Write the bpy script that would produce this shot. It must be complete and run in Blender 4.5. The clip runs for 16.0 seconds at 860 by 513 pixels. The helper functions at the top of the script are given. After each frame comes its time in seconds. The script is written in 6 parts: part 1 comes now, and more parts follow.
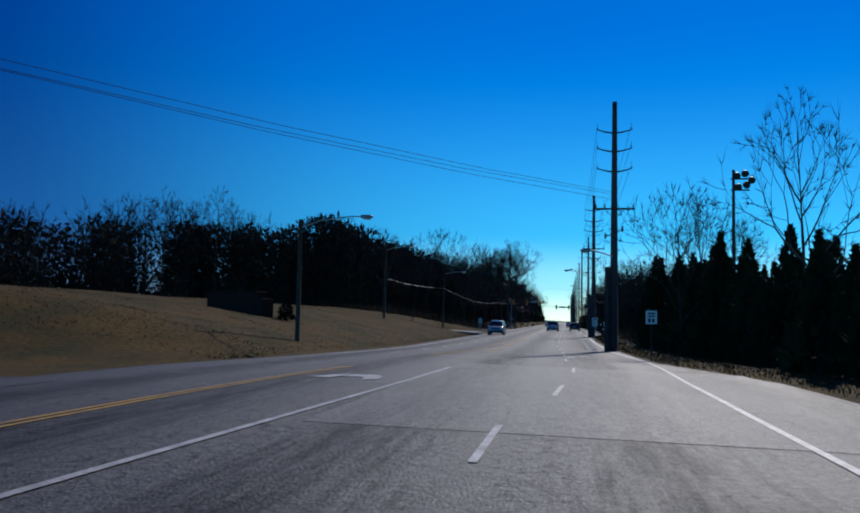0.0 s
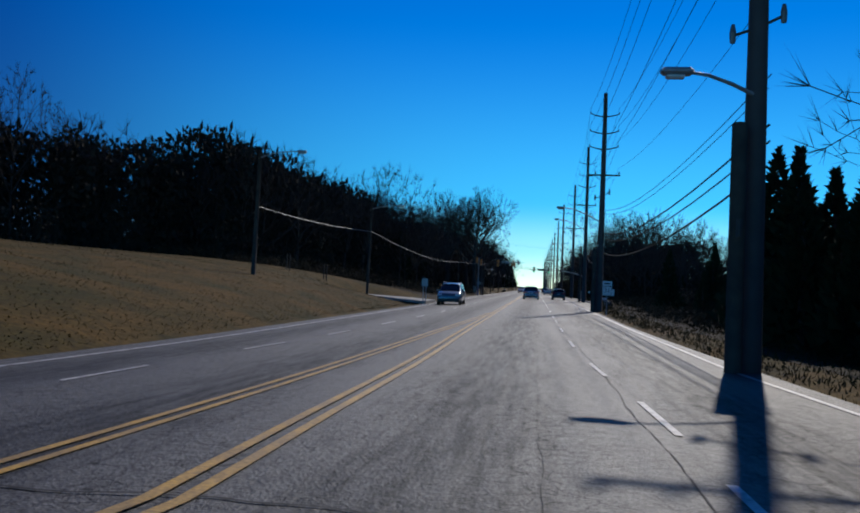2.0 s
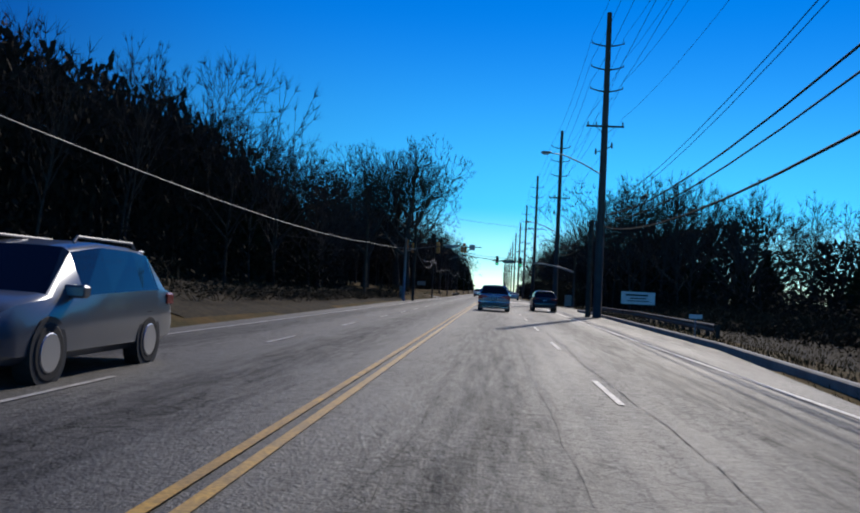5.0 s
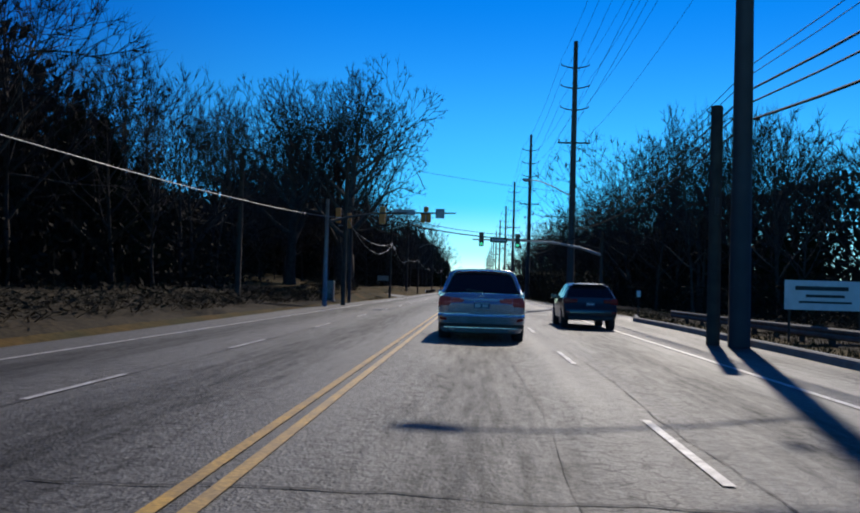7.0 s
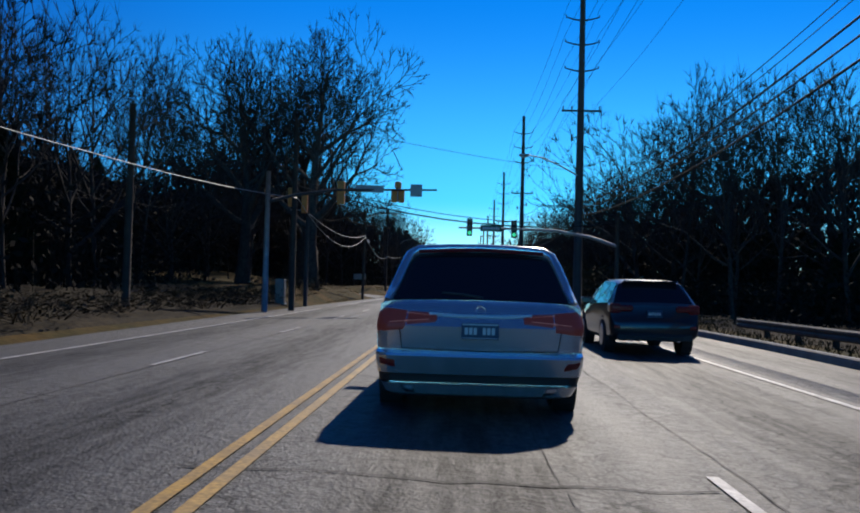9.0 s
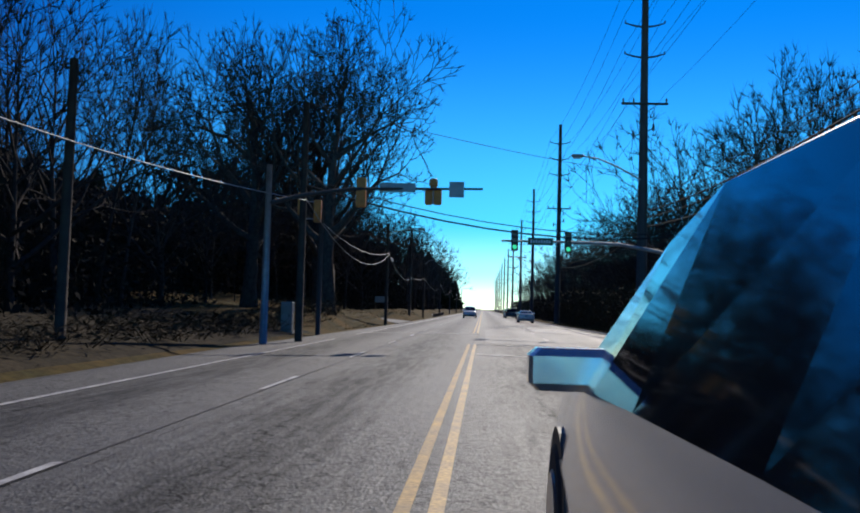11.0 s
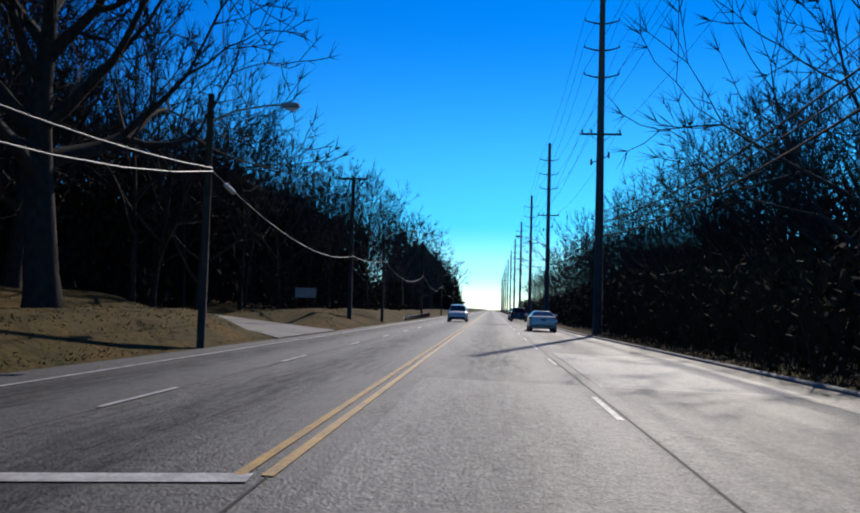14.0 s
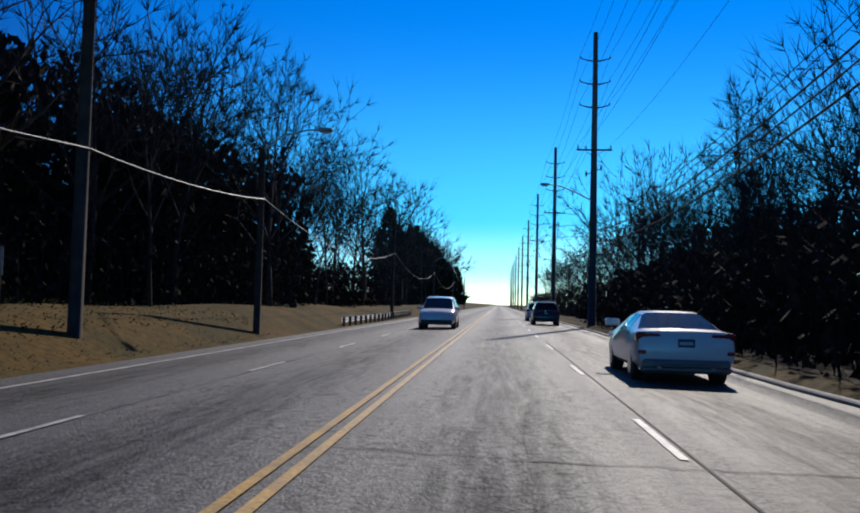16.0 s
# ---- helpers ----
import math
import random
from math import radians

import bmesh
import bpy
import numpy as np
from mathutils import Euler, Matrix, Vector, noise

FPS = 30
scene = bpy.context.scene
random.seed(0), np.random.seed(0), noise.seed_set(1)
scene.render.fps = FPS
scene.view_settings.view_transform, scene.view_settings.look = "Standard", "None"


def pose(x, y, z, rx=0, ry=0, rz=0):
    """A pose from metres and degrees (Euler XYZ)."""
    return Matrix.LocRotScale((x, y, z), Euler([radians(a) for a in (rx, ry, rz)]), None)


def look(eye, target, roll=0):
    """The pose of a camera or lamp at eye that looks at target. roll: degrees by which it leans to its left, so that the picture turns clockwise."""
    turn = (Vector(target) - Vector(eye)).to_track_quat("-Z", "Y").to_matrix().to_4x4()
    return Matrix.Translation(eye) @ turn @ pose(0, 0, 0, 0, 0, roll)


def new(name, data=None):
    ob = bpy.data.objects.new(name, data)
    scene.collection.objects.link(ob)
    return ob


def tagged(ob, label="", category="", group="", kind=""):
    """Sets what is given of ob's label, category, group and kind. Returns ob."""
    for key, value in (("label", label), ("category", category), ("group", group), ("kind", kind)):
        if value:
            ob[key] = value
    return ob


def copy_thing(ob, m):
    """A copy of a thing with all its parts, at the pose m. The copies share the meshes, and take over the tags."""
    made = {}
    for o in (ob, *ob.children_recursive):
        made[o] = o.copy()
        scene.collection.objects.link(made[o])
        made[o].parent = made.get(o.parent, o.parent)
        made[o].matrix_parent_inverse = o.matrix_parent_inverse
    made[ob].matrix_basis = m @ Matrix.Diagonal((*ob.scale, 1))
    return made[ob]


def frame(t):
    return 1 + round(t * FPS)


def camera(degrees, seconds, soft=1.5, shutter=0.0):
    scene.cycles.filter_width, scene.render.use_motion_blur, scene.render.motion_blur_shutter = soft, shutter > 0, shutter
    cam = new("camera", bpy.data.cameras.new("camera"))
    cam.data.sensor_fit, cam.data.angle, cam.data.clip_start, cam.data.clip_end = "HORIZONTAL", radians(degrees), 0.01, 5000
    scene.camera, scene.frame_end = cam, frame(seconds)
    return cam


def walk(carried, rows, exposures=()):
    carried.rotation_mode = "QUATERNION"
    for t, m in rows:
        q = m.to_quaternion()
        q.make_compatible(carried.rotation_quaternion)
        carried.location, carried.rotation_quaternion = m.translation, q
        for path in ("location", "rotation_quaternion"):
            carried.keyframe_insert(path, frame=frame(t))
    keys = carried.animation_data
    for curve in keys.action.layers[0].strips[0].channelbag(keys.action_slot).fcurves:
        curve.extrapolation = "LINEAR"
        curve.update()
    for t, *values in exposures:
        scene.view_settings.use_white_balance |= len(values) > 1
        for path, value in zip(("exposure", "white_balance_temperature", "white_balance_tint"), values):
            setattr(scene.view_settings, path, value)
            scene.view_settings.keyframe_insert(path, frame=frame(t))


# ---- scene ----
cam = camera(52.6, 16.0, soft=2.0)
PATH = [
    (0, (3.853, -1.503, 1.718), (3.544, 0.468, 1.86), 1.1),
    (0.5, (3.465, 8.028, 1.73), (3.15, 10.0, 1.834), 1.3),
    (1, (3.06, 17.012, 1.73), (2.75, 18.986, 1.81), 1.8),
    (1.5, (2.673, 26.094, 1.643), (2.388, 28.073, 1.708), 2.0),
    (2, (2.286, 35.08, 1.507), (2.042, 37.065, 1.569), 2.3),
    (2.5, (1.886, 44.571, 1.389), (1.674, 46.558, 1.454), 2.5),
    (3, (1.595, 54.404, 1.292), (1.402, 56.393, 1.36), 2.7),
    (3.5, (1.651, 65.02, 1.333), (1.475, 67.011, 1.402), 2.8),
    (4, (1.714, 74.615, 1.258), (1.555, 76.608, 1.328), 2.4),
    (4.2, (1.725, 77.953, 1.252), (1.569, 79.945, 1.326), 2.8),
    (6.3, (1.579, 118.101, 1.239), (1.451, 120.096, 1.31), 2.3),
    (6.5, (1.573, 121.314, 1.25), (1.448, 123.309, 1.322), 2.0),
    (7, (1.569, 128.336, 1.226), (1.461, 130.332, 1.293), 1.7),
    (7.5, (1.532, 133.383, 1.233), (1.441, 135.379, 1.297), 1.6),
    (8, (1.558, 136.683, 1.223), (1.479, 138.68, 1.288), 1.9),
    (8.5, (1.552, 138.881, 1.245), (1.477, 140.879, 1.313), 1.7),
    (9, (1.531, 140.324, 1.227), (1.454, 142.322, 1.293), 1.5),
    (9.5, (1.528, 141.149, 1.256), (1.442, 143.146, 1.328), 1.6),
    (9.7, (1.527, 141.549, 1.263), (1.435, 143.545, 1.34), 1.6),
    (10.2, (1.22, 143.3, 1.262), (1.075, 145.296, 1.355), 1.6),
    (10.6, (0.66, 145.9, 1.262), (0.50, 147.893, 1.37), 1.6),
    (11.0, (0.36, 148.75, 1.262), (0.235, 150.745, 1.38), 1.6),
    (11.4, (0.50, 152.05, 1.262), (0.42, 154.048, 1.39), 1.7),
    (11.6, (0.82, 153.95, 1.258), (0.725, 155.945, 1.39), 1.8),
    (11.8, (1.25, 155.8, 1.254), (1.125, 157.795, 1.386), 1.8),
    (12, (1.55, 157.859, 1.25), (1.402, 159.849, 1.384), 1.9),
    (12.5, (1.552, 164.431, 1.23), (1.403, 166.421, 1.367), 1.9),
    (13, (1.596, 171.35, 1.235), (1.45, 173.34, 1.365), 1.9),
    (13.5, (1.642, 179.218, 1.245), (1.501, 181.209, 1.365), 1.5),
    (14, (1.679, 188.136, 1.248), (1.537, 190.127, 1.366), 1.6),
    (14.5, (1.734, 197.811, 1.279), (1.593, 199.802, 1.397), 1.3),
    (15, (1.774, 207.621, 1.202), (1.636, 209.612, 1.328), 1.2),
    (15.5, (1.698, 217.495, 1.233), (1.554, 219.486, 1.355), 1.6),
    (16, (1.607, 228.341, 1.295), (1.447, 230.332, 1.402), 1.4),
]
walk(cam, [(t, look(eye, target, roll)) for t, eye, target, roll in PATH],
     [(0.0, -0.65, 6050, 10), (2.0, -0.55, 6250, 10), (4.0, -0.42, 6400, 10), (6.5, -0.25, 6500, 10), (9.7, -0.14, 6600, 10), (11.8, -0.08, 6550, 10), (16.0, -0.1, 6500, 10)])

# ---- light: low winter sun ahead and to the right, clear sky ----
SUN_AZ, SUN_EL = 13.0, 34.4
world = bpy.data.worlds.new("World")
scene.world = world
world.use_nodes = True
wn = world.node_tree
sky = wn.nodes.new("ShaderNodeTexSky")
sky.sky_type = 'NISHITA'
sky.sun_disc = False
sky.sun_elevation = radians(SUN_EL)
sky.sun_rotation = radians(SUN_AZ)
sky.altitude = 2500
sky.air_density = 1.0
sky.dust_density = 0.4
sky.ozone_density = 4.0
# the clip's camera renders the clear sky as a deep blue that pales to cyan at the horizon
up = wn.nodes.new("ShaderNodeTexCoord")
sep = wn.nodes.new("ShaderNodeSeparateXYZ")
tint = wn.nodes.new("ShaderNodeValToRGB")
tint.color_ramp.interpolation = 'EASE'
tint.color_ramp.elements[0].position, tint.color_ramp.elements[0].color = 0.0, (1.15, 1.35, 1.15, 1)
tint.color_ramp.elements[1].position, tint.color_ramp.elements[1].color = 0.34, (0.0, 0.465, 0.97, 1)
low = tint.color_ramp.elements.new(0.045)
low.color = (0.55, 1.02, 1.0, 1)
high = tint.color_ramp.elements.new(0.85)
high.color = (0.22, 0.58, 1.0, 1)
mid = tint.color_ramp.elements.new(0.10)
mid.color = (0.15, 0.78, 0.95, 1)
deep = wn.nodes.new("ShaderNodeMix")
deep.data_type = 'RGBA'
deep.blend_type = 'MULTIPLY'
deep.inputs["Factor"].default_value = 1.0
wn.links.new(up.outputs["Generated"], sep.inputs["Vector"])
wn.links.new(sep.outputs["Z"], tint.inputs["Fac"])
wn.links.new(sky.outputs[0], deep.inputs["A"])
wn.links.new(tint.outputs["Color"], deep.inputs["B"])
# clear winter sky: darkest and bluest about a right angle from the sun, paler again opposite it
_a, _e = radians(SUN_AZ), radians(SUN_EL)
SUN_TO = Vector((math.sin(_a) * math.cos(_e), math.cos(_a) * math.cos(_e), math.sin(_e)))
toward = wn.nodes.new("ShaderNodeVectorMath")
toward.operation = 'DOT_PRODUCT'
toward.inputs[1].default_value = SUN_TO
turn = wn.nodes.new("ShaderNodeMapRange")
turn.inputs["From Min"].default_value, turn.inputs["From Max"].default_value = -1.0, 1.0
away = wn.nodes.new("ShaderNodeValToRGB")
away.color_ramp.interpolation = 'EASE'
away.color_ramp.elements[0].position, away.color_ramp.elements[0].color = 0.18, (1.9, 1.8, 1.7, 1)
away.color_ramp.elements[1].position, away.color_ramp.elements[1].color = 0.955, (1.0, 1.0, 1.0, 1)
for at, tone in ((0.45, (0.42, 0.36, 0.52)), (0.80, (0.30, 0.25, 0.42))):
    stop = away.color_ramp.elements.new(at)
    stop.color = (*tone, 1)
polar = wn.nodes.new("ShaderNodeMix")
polar.data_type, polar.blend_type = 'RGBA', 'MULTIPLY'
polar.inputs["Factor"].default_value = 1.0
wn.links.new(up.outputs["Generated"], toward.inputs[0])
wn.links.new(toward.outputs["Value"], turn.inputs["Value"])
wn.links.new(turn.outputs["Result"], away.inputs["Fac"])
wn.links.new(deep.outputs["Result"], polar.inputs["A"])
wn.links.new(away.outputs["Color"], polar.inputs["B"])
wn.links.new(polar.outputs["Result"], wn.nodes["Background"].inputs[0])
wn.nodes["Background"].inputs[1].default_value = 0.158

sun = new("sun", bpy.data.lights.new("sun", 'SUN'))
sun.data.energy = 4.0
sun.data.angle = radians(0.8)
sun.data.color = (1.0, 0.91, 0.80)
sun.matrix_world = look(SUN_TO * 200, (0, 0, 0))


# ---- materials ----
def material(name, base, rough=0.8, metal=0.0, other=None, scale=3.0, detail=6.0, bump=0.0, bump_scale=40.0,
             fine=None, fine_scale=60.0, spec=0.5, coords="Object", per_object=0.0):
    m = bpy.data.materials.new(name)
    m.use_nodes = True
    n, l = m.node_tree.nodes, m.node_tree.links
    p = n["Principled BSDF"]
    p.inputs["Base Color"].default_value = (*base, 1)
    p.inputs["Roughness"].default_value = rough
    p.inputs["Metallic"].default_value = metal
    p.inputs["Specular IOR Level"].default_value = spec
    tc = n.new("ShaderNodeTexCoord")
    out = None
    if other:
        t = n.new("ShaderNodeTexNoise")
        t.inputs["Scale"].default_value = scale
        t.inputs["Detail"].default_value = detail
        l.new(tc.outputs[coords], t.inputs["Vector"])
        r = n.new("ShaderNodeValToRGB")
        r.color_ramp.elements[0].position, r.color_ramp.elements[1].position = 0.34, 0.68
        r.color_ramp.elements[0].color = (*base, 1)
        r.color_ramp.elements[1].color = (*other, 1)
        l.new(t.outputs["Fac"], r.inputs["Fac"])
        out = r.outputs["Color"]
    if fine:
        t2 = n.new("ShaderNodeTexNoise")
        t2.inputs["Scale"].default_value = fine_scale
        t2.inputs["Detail"].default_value = 3
        l.new(tc.outputs[coords], t2.inputs["Vector"])
        r2 = n.new("ShaderNodeValToRGB")
        r2.color_ramp.elements[0].position, r2.color_ramp.elements[1].position = 0.3, 0.7
        r2.color_ramp.elements[0].color = (fine[0], fine[0], fine[0], 1)
        r2.color_ramp.elements[1].color = (fine[1], fine[1], fine[1], 1)
        l.new(t2.outputs["Fac"], r2.inputs["Fac"])
        mx = n.new("ShaderNodeMix")
        mx.data_type, mx.blend_type = 'RGBA', 'MULTIPLY'
        mx.inputs["Factor"].default_value = 1.0
        if out:
            l.new(out, mx.inputs["A"])
        else:
            mx.inputs["A"].default_value = (*base, 1)
        l.new(r2.outputs["Color"], mx.inputs["B"])
        out = mx.outputs["Result"]
    if per_object:
        oi = n.new("ShaderNodeObjectInfo")
        hs = n.new("ShaderNodeHueSaturation")
        mr = n.new("ShaderNodeMapRange")
        mr.inputs["To Min"].default_value = 1 - per_object
        mr.inputs["To Max"].default_value = 1 + per_object
        l.new(oi.outputs["Random"], mr.inputs["Value"])
        l.new(mr.outputs["Result"], hs.inputs["Value"])
        if out:
            l.new(out, hs.inputs["Color"])
        else:
            hs.inputs["Color"].default_value = (*base, 1)
        out = hs.outputs["Color"]
    if out:
        l.new(out, p.inputs["Base Color"])
    if bump:
        t3 = n.new("ShaderNodeTexNoise")
        t3.inputs["Scale"].default_value = bump_scale
        t3.inputs["Detail"].default_value = 4
        l.new(tc.outputs[coords], t3.inputs["Vector"])
        b = n.new("ShaderNodeBump")
        b.inputs["Strength"].default_value = bump
        b.inputs["Distance"].default_value = 0.02
        l.new(t3.outputs["Fac"], b.inputs["Height"])
        l.new(b.outputs["Normal"], p.inputs["Normal"])
    return m


def asphalt_material(name, dark, light, rough, wear=1.0):
    """Aged asphalt: aggregate grain, worn wheel tracks along the lanes, tar-filled cracks."""
    m = bpy.data.materials.new(name)
    m.use_nodes = True
    n, l = m.node_tree.nodes, m.node_tree.links
    p = n["Principled BSDF"]
    p.inputs["Specular IOR Level"].default_value = 0.65
    tc = n.new("ShaderNodeTexCoord")
    # broad blotches stretched along the road
    mp = n.new("ShaderNodeMapping")
    mp.inputs["Scale"].default_value = (0.9, 0.12, 1)
    l.new(tc.outputs["Object"], mp.inputs["Vector"])
    big = n.new("ShaderNodeTexNoise")
    big.inputs["Scale"].default_value = 1.0
    big.inputs["Detail"].default_value = 8
    l.new(mp.outputs["Vector"], big.inputs["Vector"])
    ramp = n.new("ShaderNodeValToRGB")
    ramp.color_ramp.elements[0].position, ramp.color_ramp.elements[1].position = 0.3, 0.7
    ramp.color_ramp.elements[0].color, ramp.color_ramp.elements[1].color = (*dark, 1), (*light, 1)
    l.new(big.outputs["Fac"], ramp.inputs["Fac"])
    # aggregate grain
    gr = n.new("ShaderNodeTexNoise")
    gr.inputs["Scale"].default_value = 34
    gr.inputs["Detail"].default_value = 3
    l.new(tc.outputs["Object"], gr.inputs["Vector"])
    gramp = n.new("ShaderNodeValToRGB")
    gramp.color_ramp.elements[0].position, gramp.color_ramp.elements[1].position = 0.35, 0.65
    gramp.color_ramp.elements[0].color, gramp.color_ramp.elements[1].color = (0.34, 0.34, 0.34, 1), (1.62, 1.62, 1.6, 1)
    l.new(gr.outputs["Fac"], gramp.inputs["Fac"])
    mg = n.new("ShaderNodeMix")
    mg.data_type, mg.blend_type = 'RGBA', 'MULTIPLY'
    mg.inputs["Factor"].default_value = 1.0
    l.new(ramp.outputs["Color"], mg.inputs["A"])
    l.new(gramp.outputs["Color"], mg.inputs["B"])
    # cracks: cells warped by noise, long along the road
    wp = n.new("ShaderNodeTexNoise")
    wp.inputs["Scale"].default_value = 1.3
    wp.inputs["Detail"].default_value = 5
    l.new(tc.outputs["Object"], wp.inputs["Vector"])
    add = n.new("ShaderNodeVectorMath")
    add.operation = 'MULTIPLY_ADD'
    add.inputs[1].default_value = (1.1, 1.1, 0)
    l.new(wp.outputs["Color"], add.inputs[0])
    l.new(tc.outputs["Object"], add.inputs[2])
    mp2 = n.new("ShaderNodeMapping")
    mp2.inputs["Scale"].default_value = (0.75, 0.16, 0.0)
    l.new(add.outputs["Vector"], mp2.inputs["Vector"])
    vor = n.new("ShaderNodeTexVoronoi")
    vor.feature = 'DISTANCE_TO_EDGE'
    vor.inputs["Scale"].default_value = 1.0
    l.new(mp2.outputs["Vector"], vor.inputs["Vector"])
    cr = n.new("ShaderNodeValToRGB")
    cr.color_ramp.elements[0].position, cr.color_ramp.elements[1].position = 0.004, 0.013
    cr.color_ramp.elements[0].color, cr.color_ramp.elements[1].color = (0.3, 0.3, 0.3, 1), (1, 1, 1, 1)
    l.new(vor.outputs["Distance"], cr.inputs["Fac"])
    mc = n.new("ShaderNodeMix")
    mc.data_type, mc.blend_type = 'RGBA', 'MULTIPLY'
    mc.inputs["Factor"].default_value = 0.6
    l.new(mg.outputs["Result"], mc.inputs["A"])
    l.new(cr.outputs["Color"], mc.inputs["B"])
    # roughness follows the worn tracks
    rr = n.new("ShaderNodeMapRange")
    rr.inputs["To Min"].default_value, rr.inputs["To Max"].default_value = rough - 0.07, rough + 0.07
    l.new(big.outputs["Fac"], rr.inputs["Value"])
    l.new(rr.outputs["Result"], p.inputs["Roughness"])
    # dark oily streak down the middle of each lane, broken up by coarse scuffs
    sx = n.new("ShaderNodeSeparateXYZ")
    l.new(tc.outputs["Object"], sx.inputs["Vector"])
    ph = n.new("ShaderNodeMath")
    ph.operation = 'MULTIPLY_ADD'
    ph.inputs[1].default_value, ph.inputs[2].default_value = 2 * math.pi / 3.25, -2 * math.pi * 1.62 / 3.25
    l.new(sx.outputs["X"], ph.inputs[0])
    cs = n.new("ShaderNodeMath")
    cs.operation = 'COSINE'
    l.new(ph.outputs["Value"], cs.inputs[0])
    mp3 = n.new("ShaderNodeMapping")
    mp3.inputs["Scale"].default_value = (6.0, 0.45, 1)
    l.new(tc.outputs["Object"], mp3.inputs["Vector"])
    sc = n.new("ShaderNodeTexNoise")
    sc.inputs["Scale"].default_value = 1.0
    sc.inputs["Detail"].default_value = 7
    sc.inputs["Roughness"].default_value = 0.7
    l.new(mp3.outputs["Vector"], sc.inputs["Vector"])
    so = n.new("ShaderNodeMath")
    so.operation = 'MULTIPLY_ADD'
    so.inputs[1].default_value = 0.16
    l.new(cs.outputs["Value"], so.inputs[0])
    l.new(sc.outputs["Fac"], so.inputs[2])
    sr = n.new("ShaderNodeValToRGB")
    sr.color_ramp.elements[0].position, sr.color_ramp.elements[1].position = 0.42, 0.74
    sr.color_ramp.elements[0].color, sr.color_ramp.elements[1].color = (1.25, 1.25, 1.25, 1), (0.5, 0.5, 0.5, 1)
    l.new(so.outputs["Value"], sr.inputs["Fac"])
    ms = n.new("ShaderNodeMix")
    ms.data_type, ms.blend_type = 'RGBA', 'MULTIPLY'
    ms.inputs["Factor"].default_value = wear
    l.new(mc.outputs["Result"], ms.inputs["A"])
    l.new(sr.outputs["Color"], ms.inputs["B"])
    # fine net of hairline cracks where the surface is tired, and mid-sized mottling
    v2 = n.new("ShaderNodeTexVoronoi")
    v2.feature = 'DISTANCE_TO_EDGE'
    v2.inputs["Scale"].default_value = 3.4
    l.new(add.outputs["Vector"], v2.inputs["Vector"])
    c2 = n.new("ShaderNodeMapRange")
    c2.inputs["From Min"].default_value, c2.inputs["From Max"].default_value = 0.01, 0.05
    c2.inputs["To Min"].default_value, c2.inputs["To Max"].default_value = 1.0 - 0.5 * wear, 1.0
    l.new(v2.outputs["Distance"], c2.inputs["Value"])
    mot = n.new("ShaderNodeTexNoise")
    mot.inputs["Scale"].default_value = 9.0
    mot.inputs["Detail"].default_value = 5
    mot.inputs["Roughness"].default_value = 0.75
    l.new(tc.outputs["Object"], mot.inputs["Vector"])
    m2 = n.new("ShaderNodeMapRange")
    m2.inputs["From Min"].default_value, m2.inputs["From Max"].default_value = 0.3, 0.7
    m2.inputs["To Min"].default_value, m2.inputs["To Max"].default_value = 0.66, 1.34
    l.new(mot.outputs["Fac"], m2.inputs["Value"])
    tired = n.new("ShaderNodeMapRange")
    tired.inputs["From Min"].default_value, tired.inputs["From Max"].default_value = 0.40, 0.58
    l.new(big.outputs["Fac"], tired.inputs["Value"])
    mk = n.new("ShaderNodeMix")
    mk.data_type = 'FLOAT'
    mk.inputs["A"].default_value = 1.0
    l.new(tired.outputs["Result"], mk.inputs["Factor"])
    l.new(c2.outputs["Result"], mk.inputs["B"])
    mm = n.new("ShaderNodeMath")
    mm.operation = 'MULTIPLY'
    l.new(mk.outputs["Result"], mm.inputs[0])
    l.new(m2.outputs["Result"], mm.inputs[1])
    mf = n.new("ShaderNodeVectorMath")
    mf.operation = 'SCALE'
    l.new(ms.outputs["Result"], mf.inputs[0])
    l.new(mm.outputs["Value"], mf.inputs["Scale"])
    l.new(mf.outputs["Vector"], p.inputs["Base Color"])
    # the polished and the dusty parts differ in gloss as well
    gl = n.new("ShaderNodeMix")
    gl.data_type = 'FLOAT'
    gl.inputs["Factor"].default_value = wear
    gl.inputs["A"].default_value = 1.0
    l.new(sr.outputs["Color"], gl.inputs["B"])
    g2 = n.new("ShaderNodeMath")
    g2.operation = 'MULTIPLY'
    l.new(gl.outputs["Result"], g2.inputs[0])
    l.new(mm.outputs["Value"], g2.inputs[1])
    g3 = n.new("ShaderNodeMapRange")
    g3.inputs["From Min"].default_value, g3.inputs["From Max"].default_value = 0.3, 1.5
    g3.inputs["To Min"].default_value, g3.inputs["To Max"].default_value = 0.08, 0.92
    l.new(g2.outputs["Value"], g3.inputs["Value"])
    l.new(g3.outputs["Result"], p.inputs["Specular IOR Level"])
    b = n.new("ShaderNodeBump")
    b.inputs["Strength"].default_value = 0.8
    b.inputs["Distance"].default_value = 0.016
    hm = n.new("ShaderNodeMath")
    hm.operation = 'MULTIPLY_ADD'
    hm.inputs[1].default_value = 1.6
    l.new(mot.outputs["Fac"], hm.inputs[0])
    l.new(gr.outputs["Fac"], hm.inputs[2])
    l.new(hm.outputs["Value"], b.inputs["Height"])
    l.new(b.outputs["Normal"], p.inputs["Normal"])
    return m


